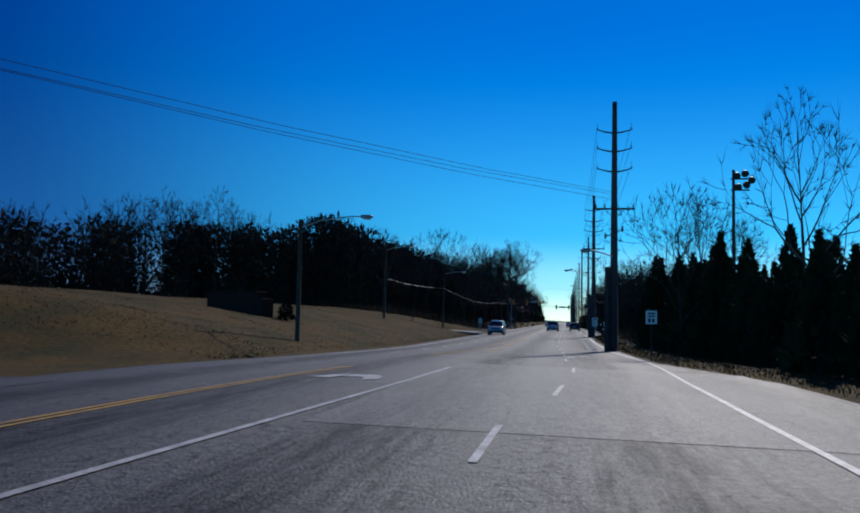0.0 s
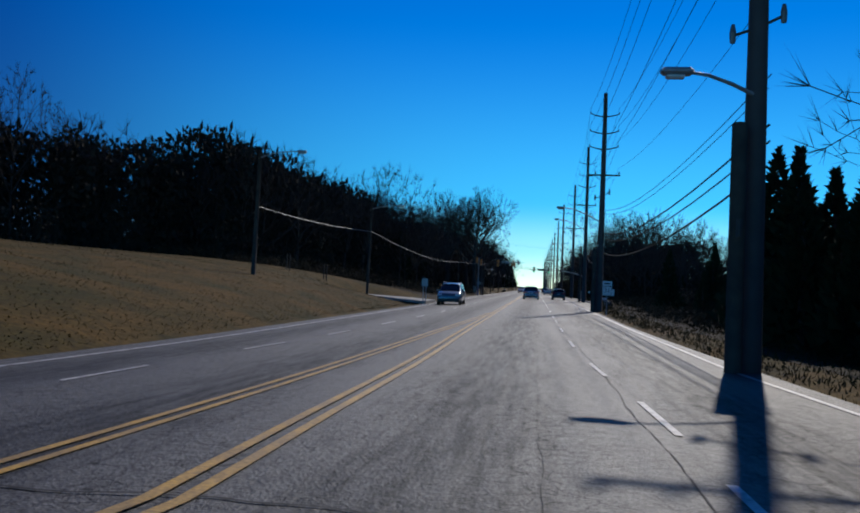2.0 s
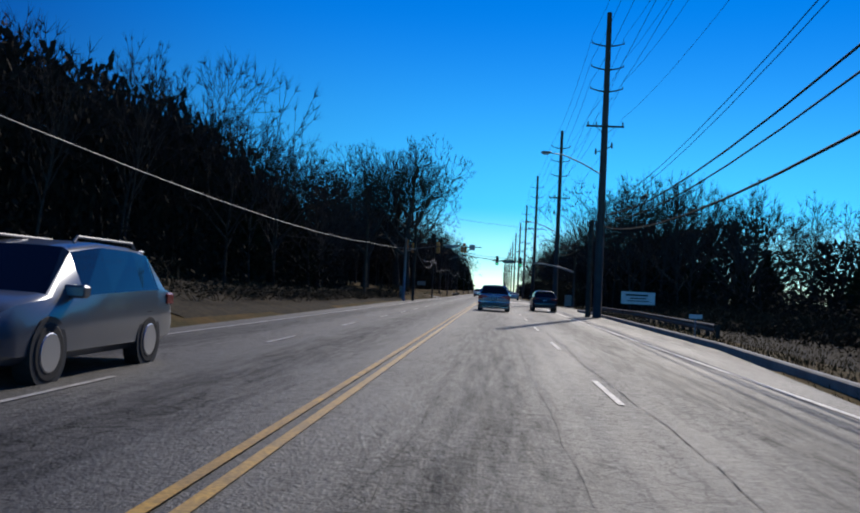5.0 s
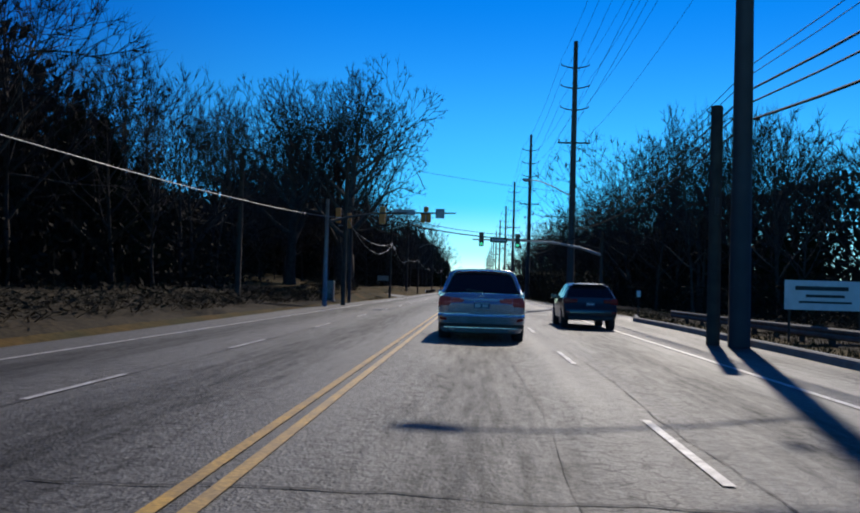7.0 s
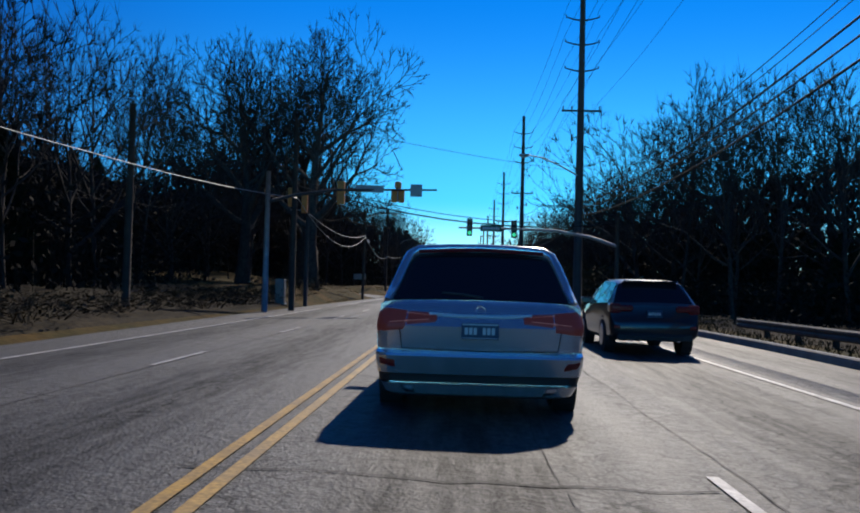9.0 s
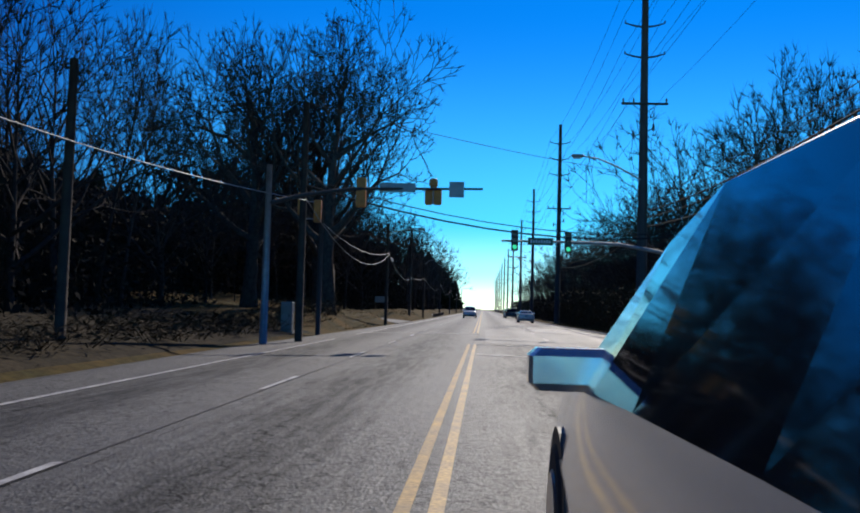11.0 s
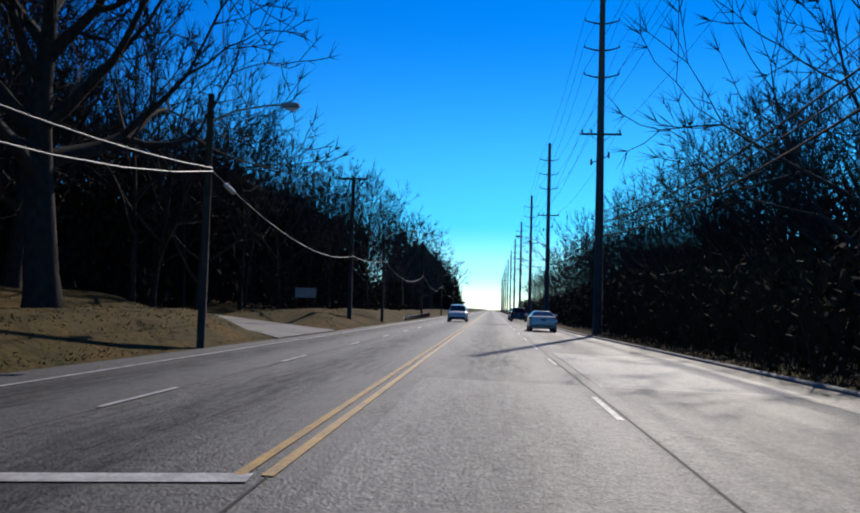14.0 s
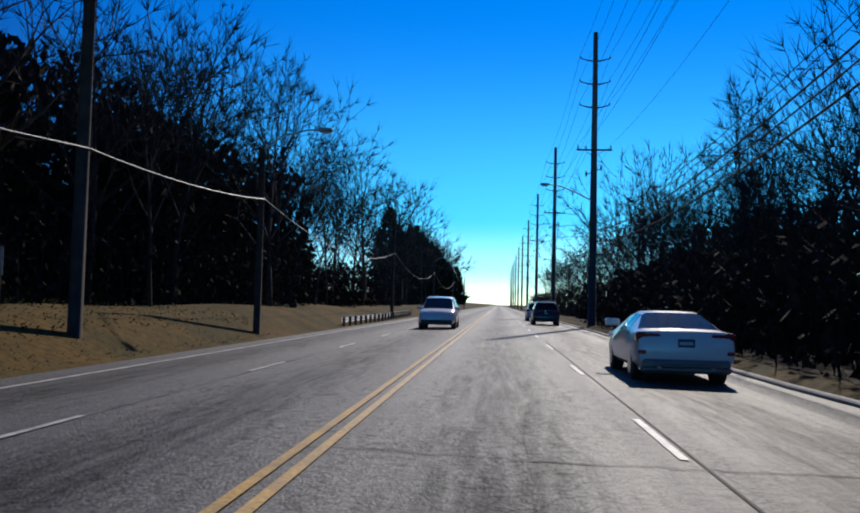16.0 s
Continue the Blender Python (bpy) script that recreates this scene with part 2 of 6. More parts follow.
def plain_glow(name, colour, strength):
    m = bpy.data.materials.new(name)
    m.use_nodes = True
    p = m.node_tree.nodes["Principled BSDF"]
    p.inputs["Base Color"].default_value = (*colour, 1)
    p.inputs["Emission Color"].default_value = (*colour, 1)
    p.inputs["Emission Strength"].default_value = strength
    return m


M_ROAD = asphalt_material("aged_asphalt", (0.023, 0.0221, 0.0212), (0.047, 0.0452, 0.0434), 0.67)
M_PATCH = asphalt_material("pale_asphalt", (0.066, 0.064, 0.061), (0.098, 0.095, 0.09), 0.66, 0.4)
M_PALE = asphalt_material("pale_concrete_repair", (0.24, 0.23, 0.215), (0.31, 0.30, 0.28), 0.68, 0.1)
M_TAR = material("tar_seal", (0.016, 0.016, 0.016), 0.8, other=(0.03, 0.029, 0.028), scale=3, spec=0.25)
M_GRASS = material("winter_grass", (0.105, 0.062, 0.014), 0.95, other=(0.046, 0.040, 0.011), scale=0.35, bump=1.0, bump_scale=9,
                   fine=(0.6, 1.35), fine_scale=5.0, spec=0.1)
M_BLADE = material("dry_grass_blades", (0.12, 0.078, 0.026), 0.9, other=(0.055, 0.05, 0.018), scale=0.5, spec=0.1)
# the litter's own brown, taken darker for tree shade over the right verge
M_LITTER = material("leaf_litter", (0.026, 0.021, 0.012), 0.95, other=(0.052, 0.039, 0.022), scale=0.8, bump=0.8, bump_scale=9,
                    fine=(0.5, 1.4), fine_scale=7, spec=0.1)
M_WHITE = material("worn_white_paint", (0.64, 0.63, 0.60), 0.6, other=(0.32, 0.31, 0.30), scale=3.2, fine=(0.6, 1.1), fine_scale=26)
M_YELLOW = material("worn_yellow_paint", (0.62, 0.36, 0.05), 0.6, other=(0.36, 0.23, 0.07), scale=1.6, fine=(0.55, 1.1), fine_scale=26)
M_CONCRETE = material("weathered_concrete", (0.36, 0.35, 0.32), 0.85, other=(0.24, 0.23, 0.21), scale=1.2, bump=0.3, fine=(0.8, 1.1), fine_scale=30)
M_DRIVE = material("drive_concrete", (0.23, 0.225, 0.21), 0.85, other=(0.15, 0.145, 0.135), scale=0.5, bump=0.3, fine=(0.75, 1.15), fine_scale=14)
M_BARK = material("grey_bark", (0.066, 0.055, 0.047), 0.95, other=(0.036, 0.03, 0.026), scale=4, bump=0.7, bump_scale=18, spec=0.15, per_object=0.3)
M_TWIG = material("winter_twigs", (0.05, 0.04, 0.036), 0.95, other=(0.032, 0.026, 0.023), scale=1.5, spec=0.15, per_object=0.3)
M_NEEDLE = material("evergreen_needles", (0.014, 0.022, 0.011), 0.95, other=(0.024, 0.033, 0.015), scale=1.6, spec=0.15, per_object=0.25)
M_BRUSH = material("brown_brush", (0.034, 0.027, 0.02), 0.95, other=(0.024, 0.022, 0.016), scale=1.2, spec=0.1, per_object=0.25)
# verge grass and weeds: their colours carry the shade of the trees ahead
M_VERGE = material("shaded_verge_grass", (0.06, 0.046, 0.018), 0.95, other=(0.026, 0.026, 0.011), scale=0.6, spec=0.1)
M_DRY = material("dry_winter_weeds", (0.06, 0.043, 0.023), 0.95, other=(0.032, 0.025, 0.014), scale=1.2, spec=0.1, per_object=0.3)
M_POLE = material("weathered_pole_wood", (0.07, 0.057, 0.045), 0.9, other=(0.042, 0.035, 0.03), scale=2.5, bump=0.5, bump_scale=22, spec=0.2)
M_STEEL_POLE = material("weathering_steel", (0.06, 0.05, 0.046), 0.75, other=(0.042, 0.035, 0.032), scale=1.5)
M_GALV = material("galvanised_steel", (0.34, 0.34, 0.35), 0.6, metal=0.6, other=(0.24, 0.24, 0.25), scale=5)
M_WIRE = material("wire_sheath", (0.022, 0.022, 0.024), 0.85, other=(0.03, 0.03, 0.03), scale=2, spec=0.1)
M_WIRE_PALE = material("aluminium_cable", (0.27, 0.27, 0.28), 0.6, metal=0.3)
M_INSUL = material("porcelain", (0.12, 0.1, 0.09), 0.3)
M_SIGN_W = material("reflective_white_sheet", (0.66, 0.67, 0.67), 0.5, other=(0.56, 0.57, 0.57), scale=4)
M_SIGN_G = material("green_sign_sheet", (0.012, 0.10, 0.055), 0.5, other=(0.016, 0.12, 0.065), scale=4)
M_BLACK = material("black_paint", (0.012, 0.012, 0.013), 0.5)
M_SIGNAL_Y = material("signal_yellow", (0.72, 0.22, 0.03), 0.6, other=(0.55, 0.16, 0.025), scale=4)
M_SIGN_BACK = material("bare_aluminium", (0.30, 0.31, 0.32), 0.55, metal=0.5, other=(0.22, 0.23, 0.24), scale=3)
M_GREEN_LIT = plain_glow("lit_green_lens", (0.05, 0.75, 0.36), 1.1)
M_LENS_OFF = material("dark_lens", (0.03, 0.012, 0.01), 0.2)
M_CABINET = material("cabinet_paint", (0.23, 0.235, 0.225), 0.7, other=(0.18, 0.18, 0.17), scale=2)
M_BRICK = material("dark_brick", (0.04, 0.024, 0.02), 0.95, other=(0.026, 0.017, 0.014), scale=6, bump=0.5, spec=0.1)
M_RAIL = material("dull_rail_steel", (0.14, 0.135, 0.13), 0.7, metal=0.3, other=(0.09, 0.08, 0.07), scale=3)
M_TYRE = material("tyre_rubber", (0.016, 0.016, 0.017), 0.85, other=(0.03, 0.029, 0.027), scale=8)
M_RIM = material("alloy", (0.5, 0.5, 0.51), 0.3, metal=0.9)
M_TRIM = material("black_plastic", (0.02, 0.02, 0.022), 0.6)
# chrome whitened and made less metallic: the tailgate strip's highlight sits in its colour
M_CHROME_LIT = material("chrome_highlight", (0.86, 0.87, 0.89), 0.4, metal=0.35)
M_BEAM = material("zinc_rail", (0.55, 0.55, 0.54), 0.5, metal=0.3, other=(0.42, 0.42, 0.41), scale=2)
M_CHROME = material("chrome", (0.8, 0.8, 0.82), 0.1, metal=1.0)
M_RED = material("red_lamp_lens", (0.28, 0.02, 0.018), 0.2, other=(0.2, 0.012, 0.012), scale=20)
M_BRAKE = plain_glow("lit_tail_lens", (0.27, 0.05, 0.035), 0.07)
M_LAMP_PINK = plain_glow("lit_lamp_strip", (0.6, 0.28, 0.23), 0.12)
M_HEADLAMP = material("clear_lamp_lens", (0.75, 0.77, 0.8), 0.08)
M_PLATE = material("dark_plate", (0.03, 0.05, 0.10), 0.5)
M_LAMP_GLASS = material("lamp_lens", (0.6, 0.6, 0.58), 0.25)


def car_paint(name, colour, metal, rough=0.3):
    m = material(name, colour, rough, metal=metal, other=tuple(c * 0.94 for c in colour), scale=1.5)
    m.node_tree.nodes["Principled BSDF"].inputs["Coat Weight"].default_value = 0.6
    m.node_tree.nodes["Principled BSDF"].inputs["Coat Roughness"].default_value = 0.05
    return m


M_SILVER = car_paint("pearl_silver_paint", (0.72, 0.74, 0.76), 0.75, 0.24)
M_WHITE_CAR = car_paint("white_car_paint", (0.68, 0.68, 0.67), 0.0)
M_DARK_CAR = car_paint("black_car_paint", (0.016, 0.017, 0.02), 0.1)
M_GREY_CAR = car_paint("grey_car_paint", (0.14, 0.15, 0.17), 0.4)
M_GLASS = material("tinted_car_glass", (0.012, 0.014, 0.018), 0.06, spec=0.6)


# ---- mesh helpers ----
def mesh_object(name, verts, faces, mat, parent=None, label="", smooth=False):
    me = bpy.data.meshes.new(name)
    me.from_pydata([tuple(v) for v in verts], [], faces)
    me.materials.append(mat)
    if smooth:
        me.polygons.foreach_set("use_smooth", [True] * len(me.polygons))
    me.update()
    ob = new(name, me)
    if parent is not None:
        ob.parent = parent
    if label:
        ob["label"] = label
    return ob


class Build:
    """Collects the vertices and faces of one mesh."""

    def __init__(self):
        self.v, self.f = [], []

    def box(self, x0, x1, y0, y1, z0, z1, bevel=0.0):
        b = min(bevel, (x1 - x0) * 0.45, (y1 - y0) * 0.45, (z1 - z0) * 0.45)
        n = len(self.v)
        if b <= 0:
            self.v += [(x, y, z) for z in (z0, z1) for y in (y0, y1) for x in (x0, x1)]
            self.f += [tuple(n + i for i in q) for q in ((0, 2, 3, 1), (4, 5, 7, 6), (0, 1, 5, 4), (2, 6, 7, 3), (0, 4, 6, 2), (1, 3, 7, 5))]
            return self
        rings = ((z0, b), (z0 + b, 0), (z1 - b, 0), (z1, b))
        for z, i in rings:
            xa, xb, ya, yb = x0 + i, x1 - i, y0 + i, y1 - i
            c = b * 0.5
            self.v += [(xa + c, ya, z), (xb - c, ya, z), (xb, ya + c, z), (xb, yb - c, z), (xb - c, yb, z), (xa + c, yb, z), (xa, yb - c, z), (xa, ya + c, z)]
        for k in range(3):
            for i in range(8):
                j = (i + 1) % 8
                self.f.append((n + k * 8 + i, n + k * 8 + j, n + k * 8 + 8 + j, n + k * 8 + 8 + i))
        self.f.append(tuple(n + i for i in range(7, -1, -1)))
        self.f.append(tuple(n + 24 + i for i in range(8)))
        return self

    def tube(self, pts, radii, sides=8, caps=True):
        pts = [Vector(p) for p in pts]
        if not hasattr(radii, "__len__"):
            radii = [radii] * len(pts)
        n = len(self.v)
        up = Vector((0, 0, 1))
        for i, p in enumerate(pts):
            d = (pts[min(i + 1, len(pts) - 1)] - pts[max(i - 1, 0)]).normalized()
            a = d.cross(up)
            if a.length < 0.05:
                a = d.cross(Vector((1, 0, 0)))
            a.normalize()
            b = d.cross(a)
            for k in range(sides):
                t = 2 * math.pi * k / sides
                self.v.append(tuple(p + (a * math.cos(t) + b * math.sin(t)) * radii[i]))
        for i in range(len(pts) - 1):
            for k in range(sides):
                j = (k + 1) % sides
                self.f.append((n + i * sides + k, n + i * sides + j, n + (i + 1) * sides + j, n + (i + 1) * sides + k))
        if caps:
            self.f.append(tuple(n + k for k in range(sides)))
            e = n + (len(pts) - 1) * sides
            self.f.append(tuple(e + k for k in range(sides - 1, -1, -1)))
        return self

    def spike(self, p, q, r):
        """A slender three-sided twig that ends in a point."""
        d = (q - p).normalized()
        a = d.cross(Vector((0.3, 0.5, 0.8))).normalized() * r
        b = d.cross(a)
        n = len(self.v)
        self.v += [tuple(p + a), tuple(p - a * 0.5 + b * 0.87), tuple(p - a * 0.5 - b * 0.87), tuple(q)]
        self.f += [(n, n + 1, n + 3), (n + 1, n + 2, n + 3), (n + 2, n, n + 3)]

    def quad(self, a, b, c, d):
        n = len(self.v)
        self.v += [a, b, c, d]
        self.f.append((n, n + 1, n + 2, n + 3))
        return self

    def done(self, name, mat, parent=None, label="", smooth=False):
        return mesh_object(name, self.v, self.f, mat, parent, label, smooth)


def thing(name, at, label, category, group="", turn=0.0, kind=""):
    """An Empty at the base of a thing, for its parts."""
    e = new(name)
    e.matrix_world = pose(*at, 0, 0, turn)
    e.empty_display_size = 0.2
    return tagged(e, label, category, group, kind)


# ---- the lie of the land ----
def smooth(a, b, v):
    s = min(max((v - a) / (b - a), 0.0), 1.0)
    return s * s * (3 - 2 * s)


def profile(y):
    return 0.47 * (1 - smooth(12, 60, y))


def road_z(x, y):
    return profile(y) - 0.02 * min(abs(x), 12)


def along(knots, y):
    for (ya, xa), (yb, xb) in zip(knots, knots[1:]):
        if y <= yb:
            return xa + (xb - xa) * max(0.0, (y - ya) / (yb - ya))
    return knots[-1][1]


RIGHT_EDGE = [(-60, 9.3), (22, 9.3), (34, 7.45), (54, 7.15), (68, 6.8), (78, 6.65), (104, 6.8), (120, 8.5), (150, 9.1), (163, 9.2), (170, 9.0), (178, 10.5), (188, 10.3), (195, 9.0),
              (204, 8.5), (233, 7.5), (245, 7.0), (1500, 7.0)]
LEFT_EDGE = [(-60, -7.2), (22, -7.6), (30, -6.7), (100, -6.5), (150, -7.2), (175, -7.6), (195, -7.2), (225, -6.6), (1500, -6.6)]


def ground_z(x, y):
    base = road_z(x, y)
    le, re = along(LEFT_EDGE, y), along(RIGHT_EDGE, y)
    if le - 0.3 < x < re + 0.3:
        return base - 0.09
    n = noise.noise(Vector((x * 0.11, y * 0.11, 0))) * 0.5 + noise.noise(Vector((x * 0.5, y * 0.5, 3))) * 0.12
    if x < 0:
        d = le - x
        lawn = 3.5 * (1 - math.exp(-d / 10.5)) + 0.012 * d
        wood = 1.1 * (1 - math.exp(-d / 5)) + 0.02 * min(d, 60)
        wood += 1.5 * smooth(5, 24, d) * smooth(184, 202, y)
        wood += 0.5 * smooth(0.4, 2.4, d) * smooth(188, 198, y) * smooth(8, 4, d)
        w = smooth(104, 150, y)
        h = lawn * (1 - w) + wood * w
        # the side street and the mouths of the drives are level
        h *= smooth(20, 32, y) if y > 0 else smooth(14, 26, -y)
        # ditch that runs under the drive
        h -= 1.9 * math.exp(-((y - 104.5) / 5.0) ** 2) * math.exp(-((x + 10.9) / 2.9) ** 2)
        # the wide drive climbs gently between its grass banks
        yc = 229 + 1.08 * min(d, 60)
        hw = 6.0 - 0.30 * min(d, 10)
        wd = smooth(hw + 5, hw + 0.5, abs(y - yc))
        h = h * (1 - wd) + (0.065 * min(d, 40) - 0.14 - base) * wd
        n *= 1 - wd
        n *= smooth(20, 32, y) if y > 0 else smooth(14, 26, -y)
        return base - 0.03 + h + n * smooth(0.5, 6, d) * 0.35
    d = x - re
    return base - 0.02 + 0.15 * smooth(0.0, 1.0, d) - 0.25 * smooth(1, 8, d) + n * smooth(0.3, 5, d) * 0.5 + 0.02 * max(0.0, min(d - 15, 80))


def grid_sheet(name, xs, ys, zfun, mat, parent=None):
    v = [(x, y, zfun(x, y)) for y in ys for x in xs]
    w = len(xs)
    f = [(j * w + i, j * w + i + 1, (j + 1) * w + i + 1, (j + 1) * w + i) for j in range(len(ys) - 1) for i in range(w - 1)]
    return mesh_object(name, v, f, mat, parent, smooth=True)


def spread(near, far, step, growth=1.25):
    out, s = [near], step
    while out[-1] < far:
        out.append(out[-1] + s)
        s *= growth
    return out


YS = [-y for y in spread(60, 2500, 20)][::-1] + [-60 + 2.0 * i for i in range(1, 180)] + spread(300, 4000, 3, 1.12)
XL = [-x for x in spread(36, 2500, 4)][::-1]
XS = XL + [-36 + 0.8 * i for i in range(1, 90)] + spread(36, 2500, 4)
ground = tagged(grid_sheet("ground", XS, YS, ground_z, M_GRASS), "rolling verge of tan dormant winter grass beside the road", "ground", kind="structure")

RYS = [-60 + 2.0 * i for i in range(0, 190)] + spread(320, 1500, 5, 1.15)


def road_sheet(name, y_list, xa, xb, lift, mat, n=18):
    v, f = [], []
    for y in y_list:
        a, b = (xa(y) if callable(xa) else xa), (xb(y) if callable(xb) else xb)
        for i in range(n + 1):
            x = a + (b - a) * i / n
            v.append((x, y, road_z(x, y) + lift))
    w = n + 1
    for j in range(len(y_list) - 1):
        for i in range(n):
            f.append((j * w + i, j * w + i + 1, (j + 1) * w + i + 1, (j + 1) * w + i))
    # the sheet's own edges go down into the ground
    for col in (0, n):
        base = len(v)
        for j in range(len(y_list)):
            x, y, z = v[j * w + col]
            v.append((x, y, z - 0.25))
        for j in range(len(y_list) - 1):
            q = (j * w + col, (j + 1) * w + col, base + j + 1, base + j)
            f.append(q if col == 0 else q[::-1])
    return mesh_object(name, v, f, mat, smooth=False)


road = tagged(road_sheet("road", RYS, lambda y: along(LEFT_EDGE, y), lambda y: along(RIGHT_EDGE, y), 0.0, M_ROAD),
              "four-lane asphalt road, grey, cracked and sun-bleached", "road", kind="structure")
side = tagged(grid_sheet("road_side_street", [-60 + 3 * i for i in range(19)], [-14 + 2 * i for i in range(18)],
                         lambda x, y: road_z(x, y) + 0.012 - 0.30 * smooth(15, 20, y) - 0.3 * smooth(8, 13, -y), M_ROAD),
              "side street of grey asphalt joining the main road", "road", kind="structure")


def patch(name, x0, x1, y0, y1, lift, mat, label):
    ys = [y0 + (y1 - y0) * i / 12 for i in range(13)]
    return tagged(road_sheet(name, ys, x0, x1, lift, mat, 6), label, "road surface", kind="structure")


patch("pavement_patch", 0.72, 9.0, 8.7, 25.4, 0.006, M_PATCH, "paler repaved asphalt across the through lanes")
patch("pavement_patch", 3.65, 7.4, 203.9, 216, 0.006, M_PALE, "pale concrete-coloured repair in the kerb lane")
patch("pavement_patch", 0.5, 8.2, 181.5, 203.9, 0.006, M_PATCH, "pale resurfaced strip past the signals")

# tar-filled seams along the lanes and a few across
def seam(x, y0, y1, wide, seed):
    rnd = random.Random(seed)
    b, pts, xx = Build(), [], x
    y = y0
    while y <= y1:
        xx += rnd.uniform(-0.022, 0.022) + (x - xx) * 0.10
        pts.append((xx, y))
        y += 0.3
    for (xa, ya), (xb, yb) in zip(pts, pts[1:]):
        w = wide * rnd.choice((0.15, 0.25, 0.35, 0.45))
        b.quad((xa - w, ya, road_z(xa, ya) + 0.009), (xa + w, ya, road_z(xa, ya) + 0.009), (xb + w, yb, road_z(xb, yb) + 0.009), (xb - w, yb, road_z(xb, yb) + 0.009))
    return tagged(b.done("road_seam", M_TAR), "dark tar-filled crack running along the asphalt", "road crack", kind="structure")


for k, (x, y0, y1, w) in enumerate([(3.50, 24, 174, 0.016), (2.35, 26, 120, 0.008), (1.05, 30, 130, 0.008), (2.2, 120, 170, 0.009), (-2.75, 60, 230, 0.012),
                                    (1.9, 206, 250, 0.007), (5.1, 40, 170, 0.008), (-4.4, 130, 200, 0.010)]):
    seam(x, y0, y1, w, k)


def joint(pts, wide):
    b = Build()
    for (xa, ya), (xb, yb) in zip(pts, pts[1:]):
        n = max(1, int((yb - ya) / 3))
        for i in range(n):
            x0, y0, x1, y1 = xa + (xb - xa) * i / n, ya + (yb - ya) * i / n, xa + (xb - xa) * (i + 1) / n, ya + (yb - ya) * (i + 1) / n
            b.quad((x0 - wide, y0, road_z(x0, y0) + 0.0092), (x0 + wide, y0, road_z(x0, y0) + 0.0092), (x1 + wide, y1, road_z(x1, y1) + 0.0092), (x1 - wide, y1, road_z(x1, y1) + 0.0092))
    return tagged(b.done("road_seam", M_TAR), "straight dark paving joint along the lane edge", "road crack", kind="structure")


joint([(3.42, 175), (3.40, 204), (3.42, 262)], 0.016)
joint([(0.0, 180), (0.15, 190), (0.1, 195)], 0.012)
joint([(-2.95, 128), (-2.92, 190), (-2.95, 250)], 0.010)


def across(y, x0, x1, wide, seed):
    rnd = random.Random(seed)
    b, x, yy = Build(), x0, y
    while x < x1:
        x2, y2 = x + 0.22, yy + rnd.uniform(-0.07, 0.07) + (y - yy) * 0.1
        w = wide * rnd.uniform(0.6, 1.3)
        b.quad((x, yy - w, road_z(x, yy) + 0.0095), (x2, y2 - w, road_z(x2, y2) + 0.0095), (x2, y2 + w, road_z(x2, y2) + 0.0095), (x, yy + w, road_z(x, yy) + 0.0095))
        x, yy = x2, y2
    return tagged(b.done("road_seam", M_TAR), "dark transverse crack across the asphalt lanes", "road crack", kind="structure")


for k, y in enumerate((14.6, 40, 71.5, 97, 118, 133.5, 146, 163, 176, 209, 236)):
    across(y, -5.5 if k % 2 else -0.3, 6.4 if k % 3 else 3.2, 0.014, 90 + k)


# ---- painted lines ----
def stripe(name, pts, wide, mat, label, lift=0.012):
    """A painted line along (x, y) knots."""
    b, fine = Build(), []
    for (xa, ya), (xb, yb) in zip(pts, pts[1:]):
        n = max(1, int(math.hypot(xb - xa, yb - ya) / 2.5))
        fine += [(xa + (xb - xa) * i / n, ya + (yb - ya) * i / n) for i in range(n)]
    fine.append(pts[-1])
    n0 = 0
    for i, (x, y) in enumerate(fine):
        xa, ya = fine[max(i - 1, 0)]
        xb, yb = fine[min(i + 1, len(fine) - 1)]
        d = Vector((xb - xa, yb - ya)).normalized()
        o = Vector((d.y, -d.x)) * wide / 2
        for s in (-1, 1):
            b.v.append((x + s * o.x, y + s * o.y, road_z(x + s * o.x, y + s * o.y) + lift))
        if i:
            b.f.append((2 * i - 2, 2 * i - 1, 2 * i + 1, 2 * i))
    return tagged(b.done(name, mat), label, "road marking", kind="structure")


FAR_Y = 900
stripe("road_line", [(6.6, -40), (6.6, 12), (6.7, 20), (6.95, 27), (7.1, 34), (6.85, 44), (6.5, 54), (6.5, 60), (6.4, 68), (6.35, 76), (6.4, 90), (6.3, 120), (6.3, 176)], 0.12, M_WHITE, "solid white edge line along the kerb lane")
stripe("road_line", [(-5.9, 34), (-5.75, 100), (-5.65, 184)], 0.12, M_WHITE, "solid white edge line along the oncoming lane")
stripe("road_line", [(-5.65, 190), (-5.6, FAR_Y)], 0.12, M_WHITE, "solid white edge line along the oncoming lane")
